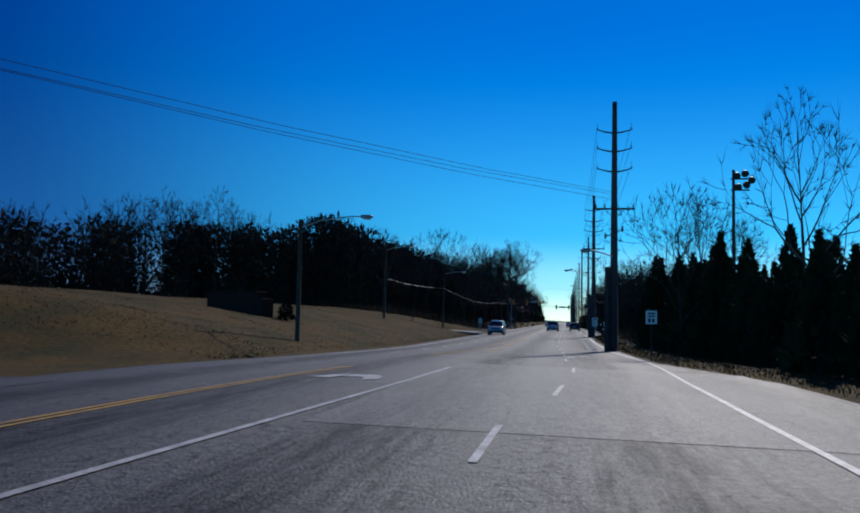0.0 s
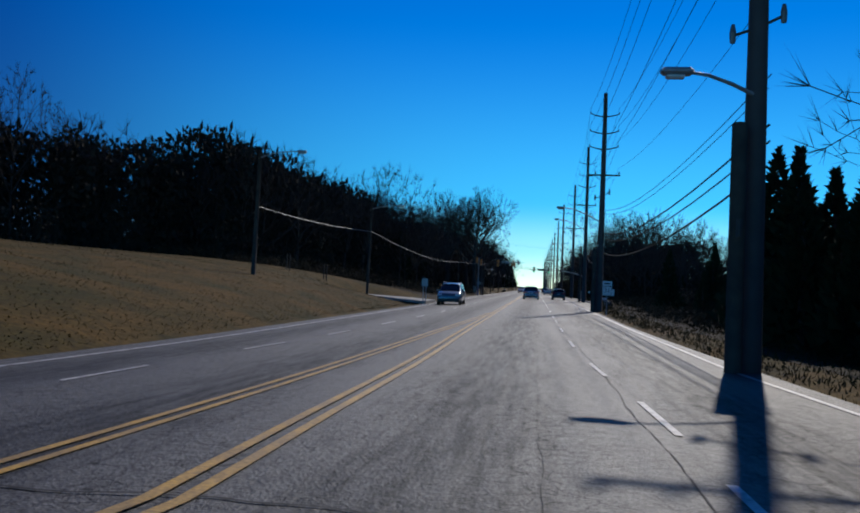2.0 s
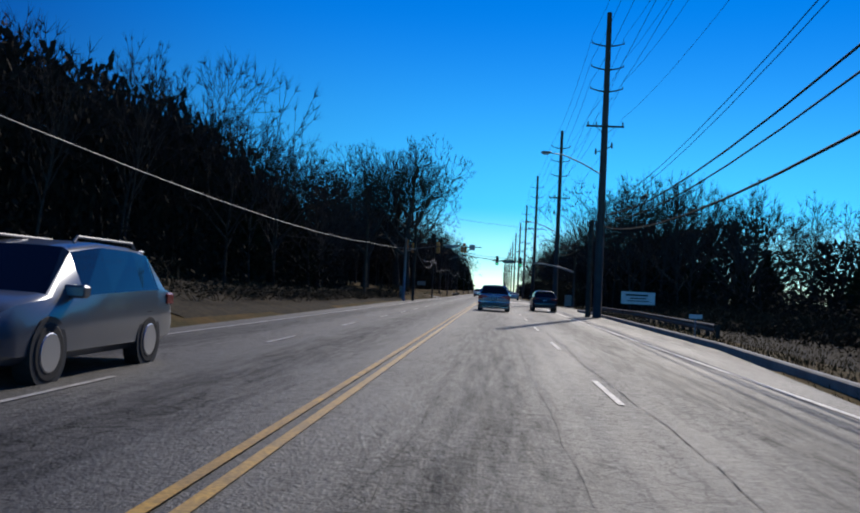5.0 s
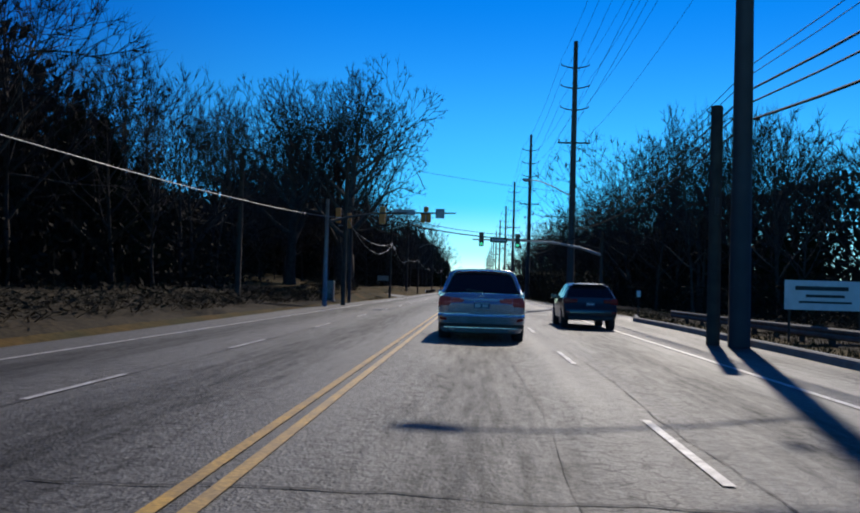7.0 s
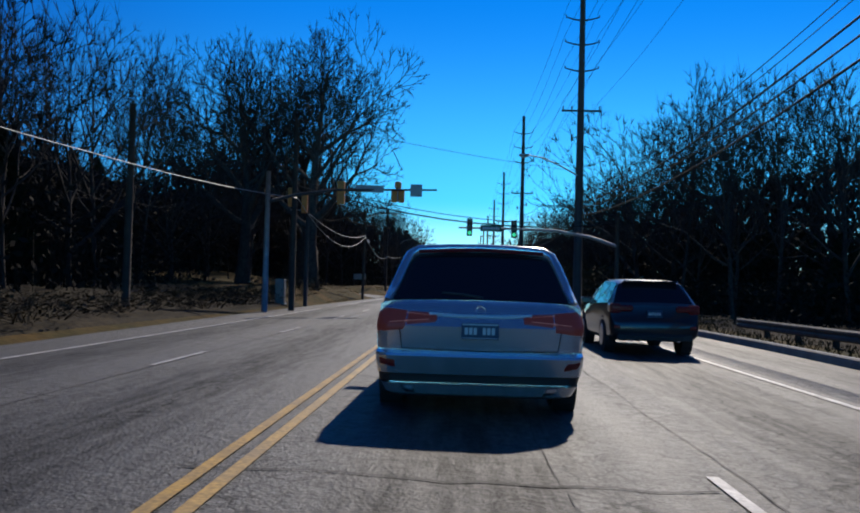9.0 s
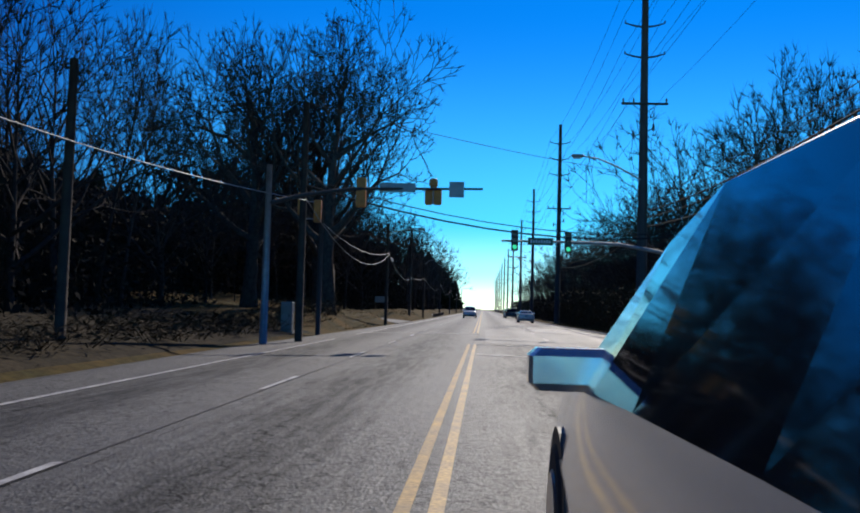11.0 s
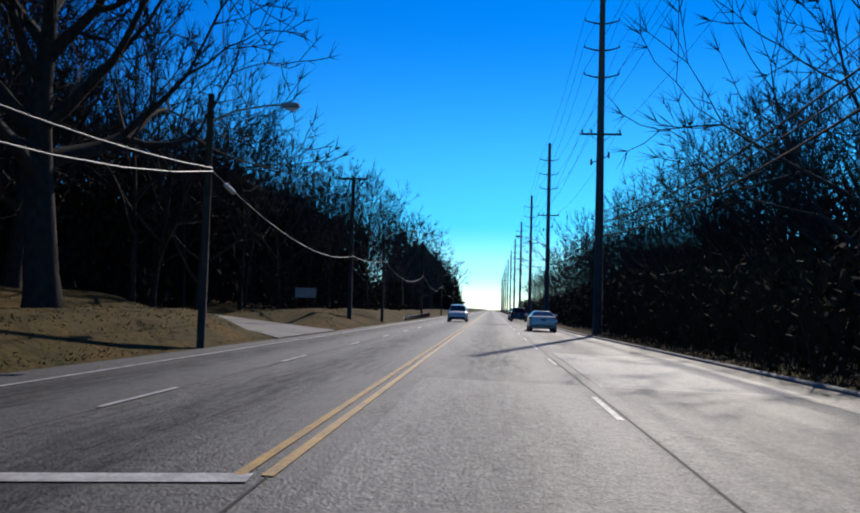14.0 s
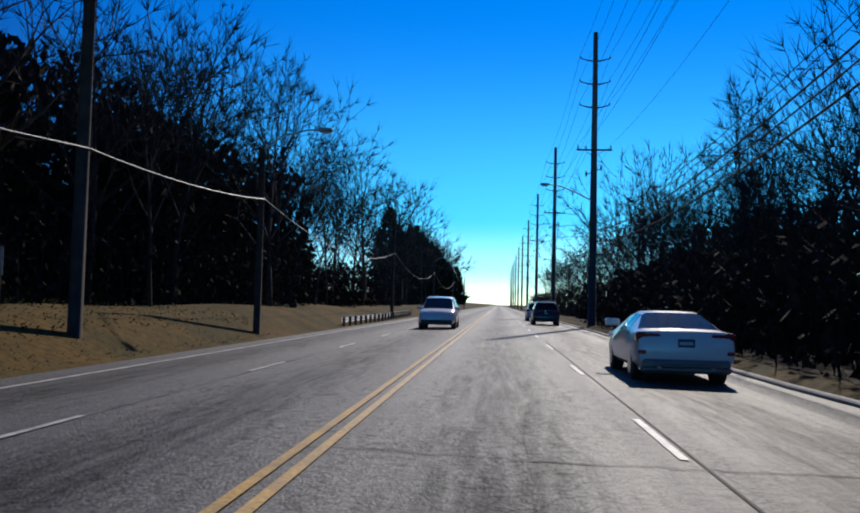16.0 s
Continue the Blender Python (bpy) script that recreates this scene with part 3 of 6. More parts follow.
for dx in (-0.11, 0.10):
    stripe("road_line", [(dx + 0.17, 40), (dx + 0.12, 44), (dx + 0.1, 51), (dx + 0.02, 60), (dx, 66), (dx, 180)], 0.10, M_YELLOW, "double yellow centre line, worn")
    stripe("road_line", [(dx, 194.4), (dx, FAR_Y)], 0.10, M_YELLOW, "double yellow centre line, worn")
    stripe("road_line", [(dx - 1.48, 32.6), (dx - 1.3, 39), (dx - 1.15, 46), (dx - 1.0, 56), (dx - 0.8, 63), (dx - 0.5, 71), (dx - 0.12, 84)], 0.09, M_YELLOW, "double yellow line tapering round the turn lane")
    stripe("road_line", [(dx - 1.25, 32.6), (dx - 0.72, 34.6), (dx - 0.35, 36.8), (dx + 0.02, 38.8), (dx + 0.17, 40)], 0.10, M_YELLOW, "curved double yellow line that opens the turn lane")
stripe("road_line", [(0.05, -30), (0.13, 4), (0.3, 7.5), (0.6, 13.5), (0.72, 18), (0.76, 22.2)], 0.10, M_WHITE, "solid white line beside the left-turn lane")
stripe("road_line", [(-2.5, -30), (-2.3, 11), (-1.8, 21.4)], 0.11, M_YELLOW, "solid yellow line on the far side of the turn lane")
stripe("road_line", [(-2.7, -30), (-2.5, 11), (-2.0, 21.4)], 0.11, M_YELLOW, "solid yellow line on the far side of the turn lane")
stripe("road_line", [(0.2, 173.1), (5.4, 173.4)], 0.30, M_WHITE, "broad white stop line across the lanes")
stripe("road_line", [(0.0, 180.3), (6.2, 180.6)], 0.22, M_WHITE, "white crosswalk line across the lanes")
stripe("road_line", [(-6.0, 193.7), (0.0, 194.3)], 0.32, M_WHITE, "broad white stop line across the oncoming lanes")
# left-turn arrow
ab = Build()
shaft = [(-0.22, 15.7, 0.1, 15.9), (-0.26, 16.25, 0.06, 16.6), (-0.42, 16.6, -0.1, 17.1), (-0.62, 16.75, -0.4, 17.4), (-0.95, 16.75, -0.85, 17.4)]
for (xa, ya, xb, yb), (xc, yc, xd, yd) in zip(shaft, shaft[1:]):
    ab.quad(*[(x, y, road_z(x, y) + 0.013) for x, y in ((xa, ya), (xb, yb), (xd, yd), (xc, yc))])
ab.quad(*[(x, y, road_z(x, y) + 0.013) for x, y in ((-0.9, 17.75), (-1.3, 17.2), (-1.62, 16.65), (-1.0, 16.3))])
tagged(ab.done("road_arrow", M_WHITE), "painted white left-turn arrow on the asphalt", "road marking", kind="structure")
for x, y in ((4.05, 36.9), (4.75, 39.1)):
    bb = Build()
    bb.quad(*[(x + a, y + b, road_z(x + a, y + b) + 0.013) for a, b in ((-0.2, -0.5), (0.2, -0.5), (0.2, 0.5), (-0.2, 0.5))])
    tagged(bb.done("road_mark", M_WHITE), "short white paint block on the asphalt", "road marking", kind="structure")


def dashes(x_at, starts, length, label):
    for y in starts:
        x, x2 = x_at(y), x_at(y + length)
        stripe("lane_dash", [(x, y), (x2, y + length)], 0.09, M_WHITE, label)


def lane_r(y):
    return along([(0, 2.95), (10, 3.06), (14, 3.66), (24, 4.15), (32, 3.88), (37, 3.8), (46, 3.8), (52, 3.52), (60, 3.35), (70, 3.3), (99, 3.3)], y)


def lane_l(y):
    return -3.92 + 0.5 * smooth(48, 64, y) + 0.42 * smooth(58, 82, y)


dashes(lane_r, (6.5, 14.1, 22.4, 31.0, 39.0, 44.3, 50.9, 59, 67.2, 75.4, 82, 92.9, 103.8, 114, 124, 134.3, 143.6, 154, 164), 2.9, "short white dash between the lanes")
dashes(lane_r, [178, 188.3, 199, 209.6, 218.2, 226.8, 236.4] + [246 + 9.8 * k for k in range(40)], 2.8, "short white dash between the lanes")
dashes(lane_l, [37, 46, 53.0, 59.2, 66.8, 74.7, 84, 91.5, 101, 111, 120, 129, 137, 144.5, 153, 162, 171] + [180 + 9.2 * k for k in range(50)], 2.6, "short white dash between the oncoming lanes")


# ---- kerbs, drives, low walls ----
def kerb(pts, label, high=0.15):
    b = Build()
    for (xa, ya), (xb, yb) in zip(pts, pts[1:]):
        n = max(1, int(math.hypot(xb - xa, yb - ya) / 2.0))
        for i in range(n):
            x0, y0 = xa + (xb - xa) * i / n, ya + (yb - ya) * i / n
            x1, y1 = xa + (xb - xa) * (i + 1) / n, ya + (yb - ya) * (i + 1) / n
            d = Vector((x1 - x0, y1 - y0)).normalized()
            o = Vector((d.y, -d.x)) * 0.16
            z0, z1 = road_z(x0, y0), road_z(x1, y1)
            sec = [(0, -0.2), (0, high - 0.03), (0.2, high), (1, high), (1, -0.2)]
            n0 = len(b.v)
            for (x, y, z) in ((x0, y0, z0), (x1, y1, z1)):
                b.v += [(x + o.x * s, y + o.y * s, z + h) for s, h in sec]
            for k in range(4):
                b.f.append((n0 + k, n0 + 5 + k, n0 + 6 + k, n0 + 1 + k))
    return tagged(b.done("kerb", M_CONCRETE), label, "kerb", kind="structure")


kerb([(7.4, 106), (8.5, 120), (9.1, 150), (9.2, 163), (9.0, 170), (9.4, 171.5)], "weathered concrete kerb with a sunlit top beside the shoulder", 0.2)
kerb([(9.4, 171.6), (10.5, 178)], "concrete kerb round the corner of the verge")
kerb([(10.3, 188), (9.0, 195), (8.5, 204), (7.5, 233), (7.0, 245), (7.0, 420)], "low concrete kerb along the wooded verge", 0.08)


def slab(name, outline, z_at, thick, mat, label):
    b, n = Build(), len(outline)
    b.v = [(x, y, z_at(x, y)) for x, y in outline] + [(x, y, z_at(x, y) - thick) for x, y in outline]
    b.f = [tuple(range(n)), tuple(range(2 * n - 1, n - 1, -1))] + [(i, n + i, n + (i + 1) % n, (i + 1) % n) for i in range(n)]
    return tagged(b.done(name, mat), label, "driveway", kind="structure")


slab("driveway", [(-6.4, 103.5), (-6.4, 111), (-14, 113), (-30, 121), (-30, 117), (-14, 107)], lambda x, y: 0.10 + 0.058 * max(0, -x - 6.4) ** 0.95, 0.2, M_CONCRETE,
     "pale concrete driveway bridging a ditch")
dv, df = [], []
for i in range(41):
    d = 0.15 + 1.0 * i
    yc, hw = 229 + 1.08 * d, 6.0 - 0.30 * min(d, 10) + 0.8 * math.exp(-d)
    for j in range(7):
        dv.append((-6.6 - d, yc - hw + 2 * hw * j / 6, -0.14 + 0.065 * d + 0.02))
    for j in range(7):
        dv.append((-6.6 - d, yc - hw + 2 * hw * j / 6, -0.5 + 0.065 * d))
for i in range(40):
    for j in range(6):
        a = i * 14 + j
        df += [(a, a + 1, a + 15, a + 14), (a + 7, a + 21, a + 22, a + 8)]
    for j in (0, 6):
        a = i * 14 + j
        df.append((a, a + 14, a + 21, a + 7))
tagged(mesh_object("driveway", dv, df, M_DRIVE), "wide pale concrete driveway climbing from the road between lawns", "driveway", kind="structure")

# low guard rail beside the widened shoulder
def guard_rail(pts, label, mat, post_step=2.0):
    rail = thing("guard_rail", (pts[0][0], pts[0][1], ground_z(*pts[0])), label, "guard rail")
    x0, y0, z0 = pts[0][0], pts[0][1], ground_z(*pts[0])
    line = [(x - x0, y - y0, max(ground_z(x, y), road_z(x, y)) + 0.36 - z0) for x, y in pts]
    b, sec = Build(), [(0, -0.15), (0.045, -0.11), (0.045, -0.05), (0, -0.01), (0, 0.01), (0.045, 0.05), (0.045, 0.11), (0, 0.15)]
    for i, (x, y, z) in enumerate(line):
        b.v += [(x - s, y, z + h) for s, h in sec]
    for i in range(len(line) - 1):
        for k in range(7):
            a = i * 8 + k
            b.f.append((a, a + 8, a + 9, a + 1))
    beam = b.done("beam", mat, rail)
    sol = beam.modifiers.new("thick", 'SOLIDIFY')
    sol.thickness = 0.006
    total = 0.0
    post = None
    for (xa, ya, za), (xb, yb, zb) in zip(line, line[1:]):
        n = max(1, int(math.hypot(xb - xa, yb - ya) / post_step))
        for i in range(n):
            x, y, z = xa + (xb - xa) * i / n, ya + (yb - ya) * i / n, za + (zb - za) * i / n
            if post is None:
                pb = Build()
                pb.box(0.03, 0.17, -0.07, 0.07, -0.75, 0.14, 0.01)
                post = pb.done("post", M_POLE, rail)
            else:
                post = post.copy()
                scene.collection.objects.link(post)
            post.location = (x, y, z)
    return rail


guard_rail([(9.9, 126), (10.7, 140), (11.0, 150), (11.0, 163), (10.8, 170)], "dull steel guard rail on timber posts beside the shoulder", M_RAIL)
guard_rail([(-7.0, 276), (-7.0, 292), (-7.4, 318)], "galvanised steel guard rail at the edge of the woods", M_BEAM)


# ---- utility poles ----
def tall_pole(x, y, h, arms, lower, lamp=None, stub=None, r0=0.26):
    """A tall pole with V-shaped line arms, a lower cross-arm, a bracket, and as seen a street lamp arm."""
    z0 = max(ground_z(x, y), -0.3) - 0.05
    e = thing("utility_pole", (x, y, z0), "tall dark utility pole with cross-arms beside the road" if not lamp else
              "tall dark utility pole carrying a street lamp arm", "utility pole", "tall poles along the road")
    r1 = r0 * 0.55
    Build().tube([(0, 0, -0.3), (0, 0, h * 0.33), (0, 0, h * 0.66), (0, 0, h)], [r0, r0 * 0.86, r0 * 0.7, r1], 12).done("shaft", M_STEEL_POLE, e, smooth=True)
    for z in arms:
        b = Build()
        for s in (-1, 1):
            b.tube([(0, 0, z - 0.12), (s * 0.55, 0, z - 0.04), (s * 1.05, 0, z + 0.1)], [0.06, 0.05, 0.035], 6)
        b.done("line_arm", M_STEEL_POLE, e)
        for s in (-1, 1):
            Build().tube([(s * 1.05, 0, z + 0.08), (s * 1.07, 0, z + 0.26)], [0.05, 0.03], 6).done("insulator", M_INSUL, e)
    if lower:
        b = Build()
        b.box(-1.25, 1.25, -0.29, -0.19, lower - 0.06, lower + 0.06, 0.01)
        b.tube([(-0.7, -0.24, lower), (0, -0.2, lower - 0.55)], 0.02, 5)
        b.tube([(0.7, -0.24, lower), (0, -0.2, lower - 0.55)], 0.02, 5)
        b.done("cross_arm", M_POLE, e)
        for px in (-1.15, -0.6, 1.15):
            Build().tube([(px, -0.24, lower + 0.05), (px, -0.24, lower + 0.2), (px, -0.24, lower + 0.3)], [0.035, 0.06, 0.03], 6).done("insulator", M_INSUL, e)
        b = Build()
        b.tube([(-0.55, -0.1, lower - 1.75), (0, -0.1, lower - 1.55), (0.5, -0.1, lower - 1.3)], 0.035, 5)
        b.done("bracket", M_STEEL_POLE, e)
        for px, pz in ((-0.55, -1.9), (0.5, -1.45)):
            Build().tube([(px, -0.1, lower + pz), (px, -0.1, lower + pz + 0.22), (px, -0.1, lower + pz + 0.4)], [0.06, 0.075, 0.04], 8).done("cut_out", M_INSUL, e)
    if lamp:
        za, zh, reach = lamp
        Build().tube([(0, -0.1, za), (-reach * 0.4, -0.4, za + (zh - za) * 0.55), (-reach * 0.75, -0.6, za + (zh - za) * 0.92), (-reach, -0.7, zh)], [0.05, 0.045, 0.04, 0.035], 8).done(
            "lamp_arm", M_GALV, e)
        b = Build()
        b.box(-reach - 0.62, -reach + 0.05, -0.85, -0.55, zh - 0.06, zh + 0.1, 0.06)
        head = b.done("lamp_head", M_GALV, e, "grey cobra-head street lamp")
        b = Build()
        b.box(-reach - 0.52, -reach - 0.12, -0.81, -0.59, zh - 0.13, zh - 0.06, 0.03)
        b.done("lens", M_LAMP_GLASS, head)
    if stub:
        sx, sy, sh = stub
        es = thing("stub_pole", (x + sx, y + sy, ground_z(x + sx, y + sy) - 0.05), "short cut-off wooden pole standing against a tall pole", "utility pole", "cut-off poles")
        Build().tube([(0, 0, -0.3), (0, 0, sh * 0.5), (0, 0, sh - 0.04), (0, 0, sh)], [0.19, 0.175, 0.165, 0.13], 12).done("shaft", M_POLE, es, smooth=True)
        Build().tube([(0, -0.19, sh * 0.55), (0, -0.2, sh * 0.62)], [0.07, 0.07], 6).done("cable_clamp", M_STEEL_POLE, es)
    return e


TALL = [(6.85, 54.4, 16.0, (14.1, 12.9, 11.6), 9.1), (7.05, 102, 16.8, (15.1, 13.8, 12.6), 10.5), (8.6, 152, 20.8, (18.6, 17.0, 15.5), 13.0), (8.8, 196, 20.9, (18.9, 17.3, 15.6), 12.9),
        (8.2, 242, 21.4, (19.4, 17.7, 16.0), 12.3), (8.2, 291, 21.2, (19.2, 17.5, 15.8), 12.6), (8.1, 334, 20.6, (18.7, 17.0, 15.4), 12.6)]
TALL += [(8.0 - 0.02 * k, 380 + 47 * k, 20.8, (18.8, 17.1, 15.5), 12.6) for k in range(8)]
LAMPS = {54.4: (6.05, 6.4, 1.5), 102: (6.9, 7.9, 2.8), 152: (9.7, 11.0, 3.6), 196: (8.7, 9.9, 3.3), 291: (8.9, 10.0, 3.2)}
STUBS = {54.4: (-0.42, -0.45, 5.4), 102: (-0.45, -0.4, 4.9), 152: (-0.55, 0.5, 6.7)}
for x, y, h, arms, low in TALL:
    tall_pole(x, y, h, arms, low, LAMPS.get(y), STUBS.get(y), 0.27 if y < 120 else 0.30)


# ---- overhead lines ----
def wire(name, pts, sag, r, mat, label, group):
    fine = []
    for (a, b) in zip(pts, pts[1:]):
        a, b = Vector(a), Vector(b)
        n = 10 if (b - a).length < 70 else 6
        for i in range(n):
            t = i / n
            p = a.lerp(b, t)
            p.z -= 4 * sag * min(1.3, ((b - a).length / 45) ** 1.5) * t * (1 - t)
            fine.append(p)
    fine.append(Vector(pts[-1]))
    return tagged(Build().tube(fine, r, 4).done(name, mat), label, "overhead line", group)


def pole_line(dx, pick, start=0):
    return [(x + dx, y, pick(h, arms, low)) for x, y, h, arms, low in TALL[start:]]


for k in range(3):
    for s in (-1.07, 1.07):
        wire("overhead_wire", pole_line(s, lambda h, a, w: a[k] + 0.28), 0.9, 0.011, M_WIRE, "thin dark overhead power line between tall poles", "power lines")
for s in (-1.15, -0.6, 1.15):
    wire("overhead_wire", pole_line(s, lambda h, a, w: w + 0.33), 0.7, 0.010, M_WIRE, "thin dark distribution line on lower cross-arms", "power lines")
# communication cables: height on the first pole, on the second and on those beyond
for z1, z2, z3, dx, r in ((6.3, 7.6, 7.5, 0.3, 0.016), (6.0, 7.3, 7.2, 0.25, 0.014), (5.2, 5.85, 6.8, 0.28, 0.034), (4.85, 5.4, 6.45, 0.3, 0.028), (4.3, 4.3, 5.95, 0.26, 0.036)):
    wire("communication_cable", [(x + dx, y, (z1, z2, z3)[min(k, 2)]) for k, (x, y, *_) in enumerate(TALL)], 0.75, r, M_WIRE,
         "dark communication cable slung low between poles", "cables")
# splice closures on the cables short of the second and third poles
for x, y, z in ((7.33, 84.0, 5.02), (8.1, 132.0, 5.75)):
    tagged(Build().tube([(x, y - 0.5, z + 0.02), (x, y - 0.4, z), (x, y + 0.4, z), (x, y + 0.5, z + 0.02)], [0.03, 0.09, 0.09, 0.03], 10).done("splice_closure", M_TRIM),
           "dark tubular splice closure hanging on the cable", "cable closure")
# lines that leave the first pole across the road
end = thing("utility_pole", (-40, -8, ground_z(-40, -8)), "tall wooden utility pole beyond the side street", "utility pole")
Build().tube([(0, 0, -0.4), (0, 0, 6), (0, 0, 13.2)], [0.17, 0.15, 0.11], 10).done("shaft", M_POLE, end, smooth=True)
Build().box(-1.2, 1.2, -0.06, 0.06, 12.4, 12.52, 0.01).done("cross_arm", M_POLE, end)
for dx in (-1.0, 0.0, 1.0):
    wire("overhead_wire", [(6.85 + 0.4 * dx, 54.4, 9.45 + 0.4 * abs(dx)), (-40 + dx, -8, ground_z(-40, -8) + 12.6)], 0.9, 0.012, M_WIRE, "thin dark power line crossing the road", "power lines")


# ---- wooden poles and cable on the lawn side ----
def wood_pole(x, y, h, r=0.13, lamp=None, tee=None, lean=(0, 0)):
    z0 = ground_z(x, y) - 0.05
    e = thing("wooden_pole", (x, y, z0), "slim brown wooden pole " + ("with a street lamp arm" if lamp else "carrying a pale cable"), "utility pole", "wooden poles on the lawn side")
    top = (lean[0], lean[1], h)
    Build().tube([(0, 0, -0.3), (lean[0] * 0.5, lean[1] * 0.5, h * 0.5), top], [r, r * 0.88, r * 0.72], 10).done("shaft", M_POLE, e, smooth=True)
    if lamp:
        za, zh, reach = lamp
        Build().tube([(0, 0, za), (reach * 0.35, -0.15, za + (zh - za) * 0.7), (reach * 0.8, -0.3, zh), (reach, -0.35, zh)], [0.035, 0.03, 0.028, 0.025], 6).done("lamp_arm", M_GALV, e)
        b = Build()
        b.box(reach - 0.05, reach + 0.5, -0.48, -0.22, zh - 0.08, zh + 0.07, 0.05)
        head = b.done("lamp_head", M_GALV, e, "grey cobra-head street lamp")
        b = Build()
        b.box(reach + 0.08, reach + 0.42, -0.44, -0.26, zh - 0.14, zh - 0.08, 0.03)
        b.done("lens", M_LAMP_GLASS, head)
    if tee:
        b = Build()
        b.box(-1.0, 1.0, -0.2, -0.1, tee - 0.07, tee + 0.07, 0.01)
        b.done("cross_arm", M_POLE, e)
        for px in (-0.9, -0.4, 0.4, 0.9):
            Build().tube([(px, -0.15, tee + 0.06), (px, -0.15, tee + 0.22)], [0.05, 0.03], 6).done("insulator", M_INSUL, e)
    return e


WOOD = [(-8.4, 37.5, 5.7, (5.3, 5.8, 3.0), None, 0.12), (-14.2, 84.5, 7.3, (6.9, 7.3, 2.5), None, 0.14), (-10.4, 100, 7.4, (6.9, 7.2, 2.2), None, 0.11),
        (-9.7, 169, 6.9, None, None, 0.14), (-6.5, 181, 9.2, None, None, 0.15), (-6.9, 213.6, 7.8, (6.95, 7.4, 2.3), None, 0.13),
        (-8.0, 247.5, 9.9, None, 9.7, 0.17), (-7.3, 260, 7.0, (6.9, 7.6, 2.2), None, 0.14), (-7.2, 300, 8.2, None, None, 0.15), (-7.2, 345, 8.2, (7.0, 7.6, 2.2), None, 0.15),
        (-7.2, 395, 8.2, None, None, 0.15), (-7.2, 450, 8.2, None, None, 0.15)]
for x, y, h, lamp, tee, r in WOOD:
    wood_pole(x, y, h, r, lamp, tee, (0.12 if y in (84.5, 100) else 0.0, 0))
CABLE_Z = {84.5: 4.0, 100: 5.2, 169: 4.8, 181: 5.4, 213.6: 5.4, 247.5: 4.3, 260: 5.0, 300: 5.4, 345: 5.4, 395: 5.4, 450: 5.4}
cable = [(x + 0.14, y, ground_z(x, y) + CABLE_Z[y]) for x, y, *_ in WOOD if y in CABLE_Z]
for run, sag in ((cable[:2], 1.0), (cable[1:3], 0.55), (cable[2:4], 0.8), (cable[3:5], 2.4), (cable[4:], 1.4)):
    wire("pale_cable", run, sag, 0.016, M_WIRE_PALE, "pale sunlit cable sagging between wooden poles", "cables")
wire("pale_cable", [(-7.2, 189, ground_z(-7.3, 189) + 5.3), (cable[4][0], cable[4][1], cable[4][2] + 0.1)], 1.5, 0.016, M_WIRE_PALE, "pale sunlit cable sagging between wooden poles", "cables")
wire("crossing_cable", [(-6.4, 181, 5.75), (10.6, 192.2, 5.2)], 2.9, 0.035, M_WIRE, "thick dark cable crossing high over the junction", "cables")
wire("crossing_cable", [(-6.4, 181, 6.0), (10.6, 192.2, 5.35)], 2.7, 0.02, M_WIRE, "dark cable crossing high over the junction", "cables")

wire("crossing_cable", [(-6.5, 181, 8.9), (8.7, 196, 8.75)], 0.6, 0.012, M_WIRE, "thin dark cable crossing high over the junction", "cables")
# splice closure on the cable just past its pole
sc_at = (-6.72, 215.2, ground_z(-6.9, 213.6) + 5.1)
tagged(Build().tube([(-6.73, 214.75, sc_at[2] + 0.07), (-6.72, 214.85, sc_at[2] + 0.05), (-6.72, 215.6, sc_at[2] - 0.06), (-6.71, 215.7, sc_at[2] - 0.08)], [0.03, 0.085, 0.085, 0.03], 10).done("splice_closure", M_SIGN_W),
       "pale tubular splice closure hanging on the cable", "cable closure")

# slim lamp post up on the lawn
e = thing("lawn_lamp_post", (-32, 110, ground_z(-32, 110)), "slim pale steel lamp post on the lawn", "lamp post")
Build().tube([(0, 0, -0.2), (0, 0, 2.6), (0, 0, 5.1)], [0.09, 0.075, 0.06], 8).done("shaft", M_SIGN_W, e)
b = Build()
b.box(-0.28, 0.2, -0.14, 0.14, 5.02, 5.2, 0.03)
b.done("lamp_head", M_SIGN_BACK, e)

# floodlight mast behind the hedge
e = thing("floodlight_mast", (15.5, 62, ground_z(15.5, 62)), "tall floodlight mast with a cluster of lamps behind the hedge", "floodlight")
Build().tube([(0, 0, -0.2), (0, 0, 6), (0, 0, 13)], [0.16, 0.13, 0.1], 10).done("shaft", M_STEEL_POLE, e)
b = Build()
b.box(-0.2, 1.1, -0.05, 0.05, 12.3, 12.4, 0.01)
b.box(-0.2, 1.1, -0.05, 0.05, 11.5, 11.6, 0.01)
b.done("bracket", M_STEEL_POLE, e)
for k, (lx, lz) in enumerate([(0.2, 12.6), (0.75, 12.75), (0.3, 11.8), (0.85, 11.95), (1.2, 12.3)]):
    Build().tube([(lx, -0.28, lz - 0.1), (lx, -0.05, lz), (lx, 0.1, lz + 0.05)], [0.26, 0.24, 0.1], 10).done("lamp", M_TRIM, e)


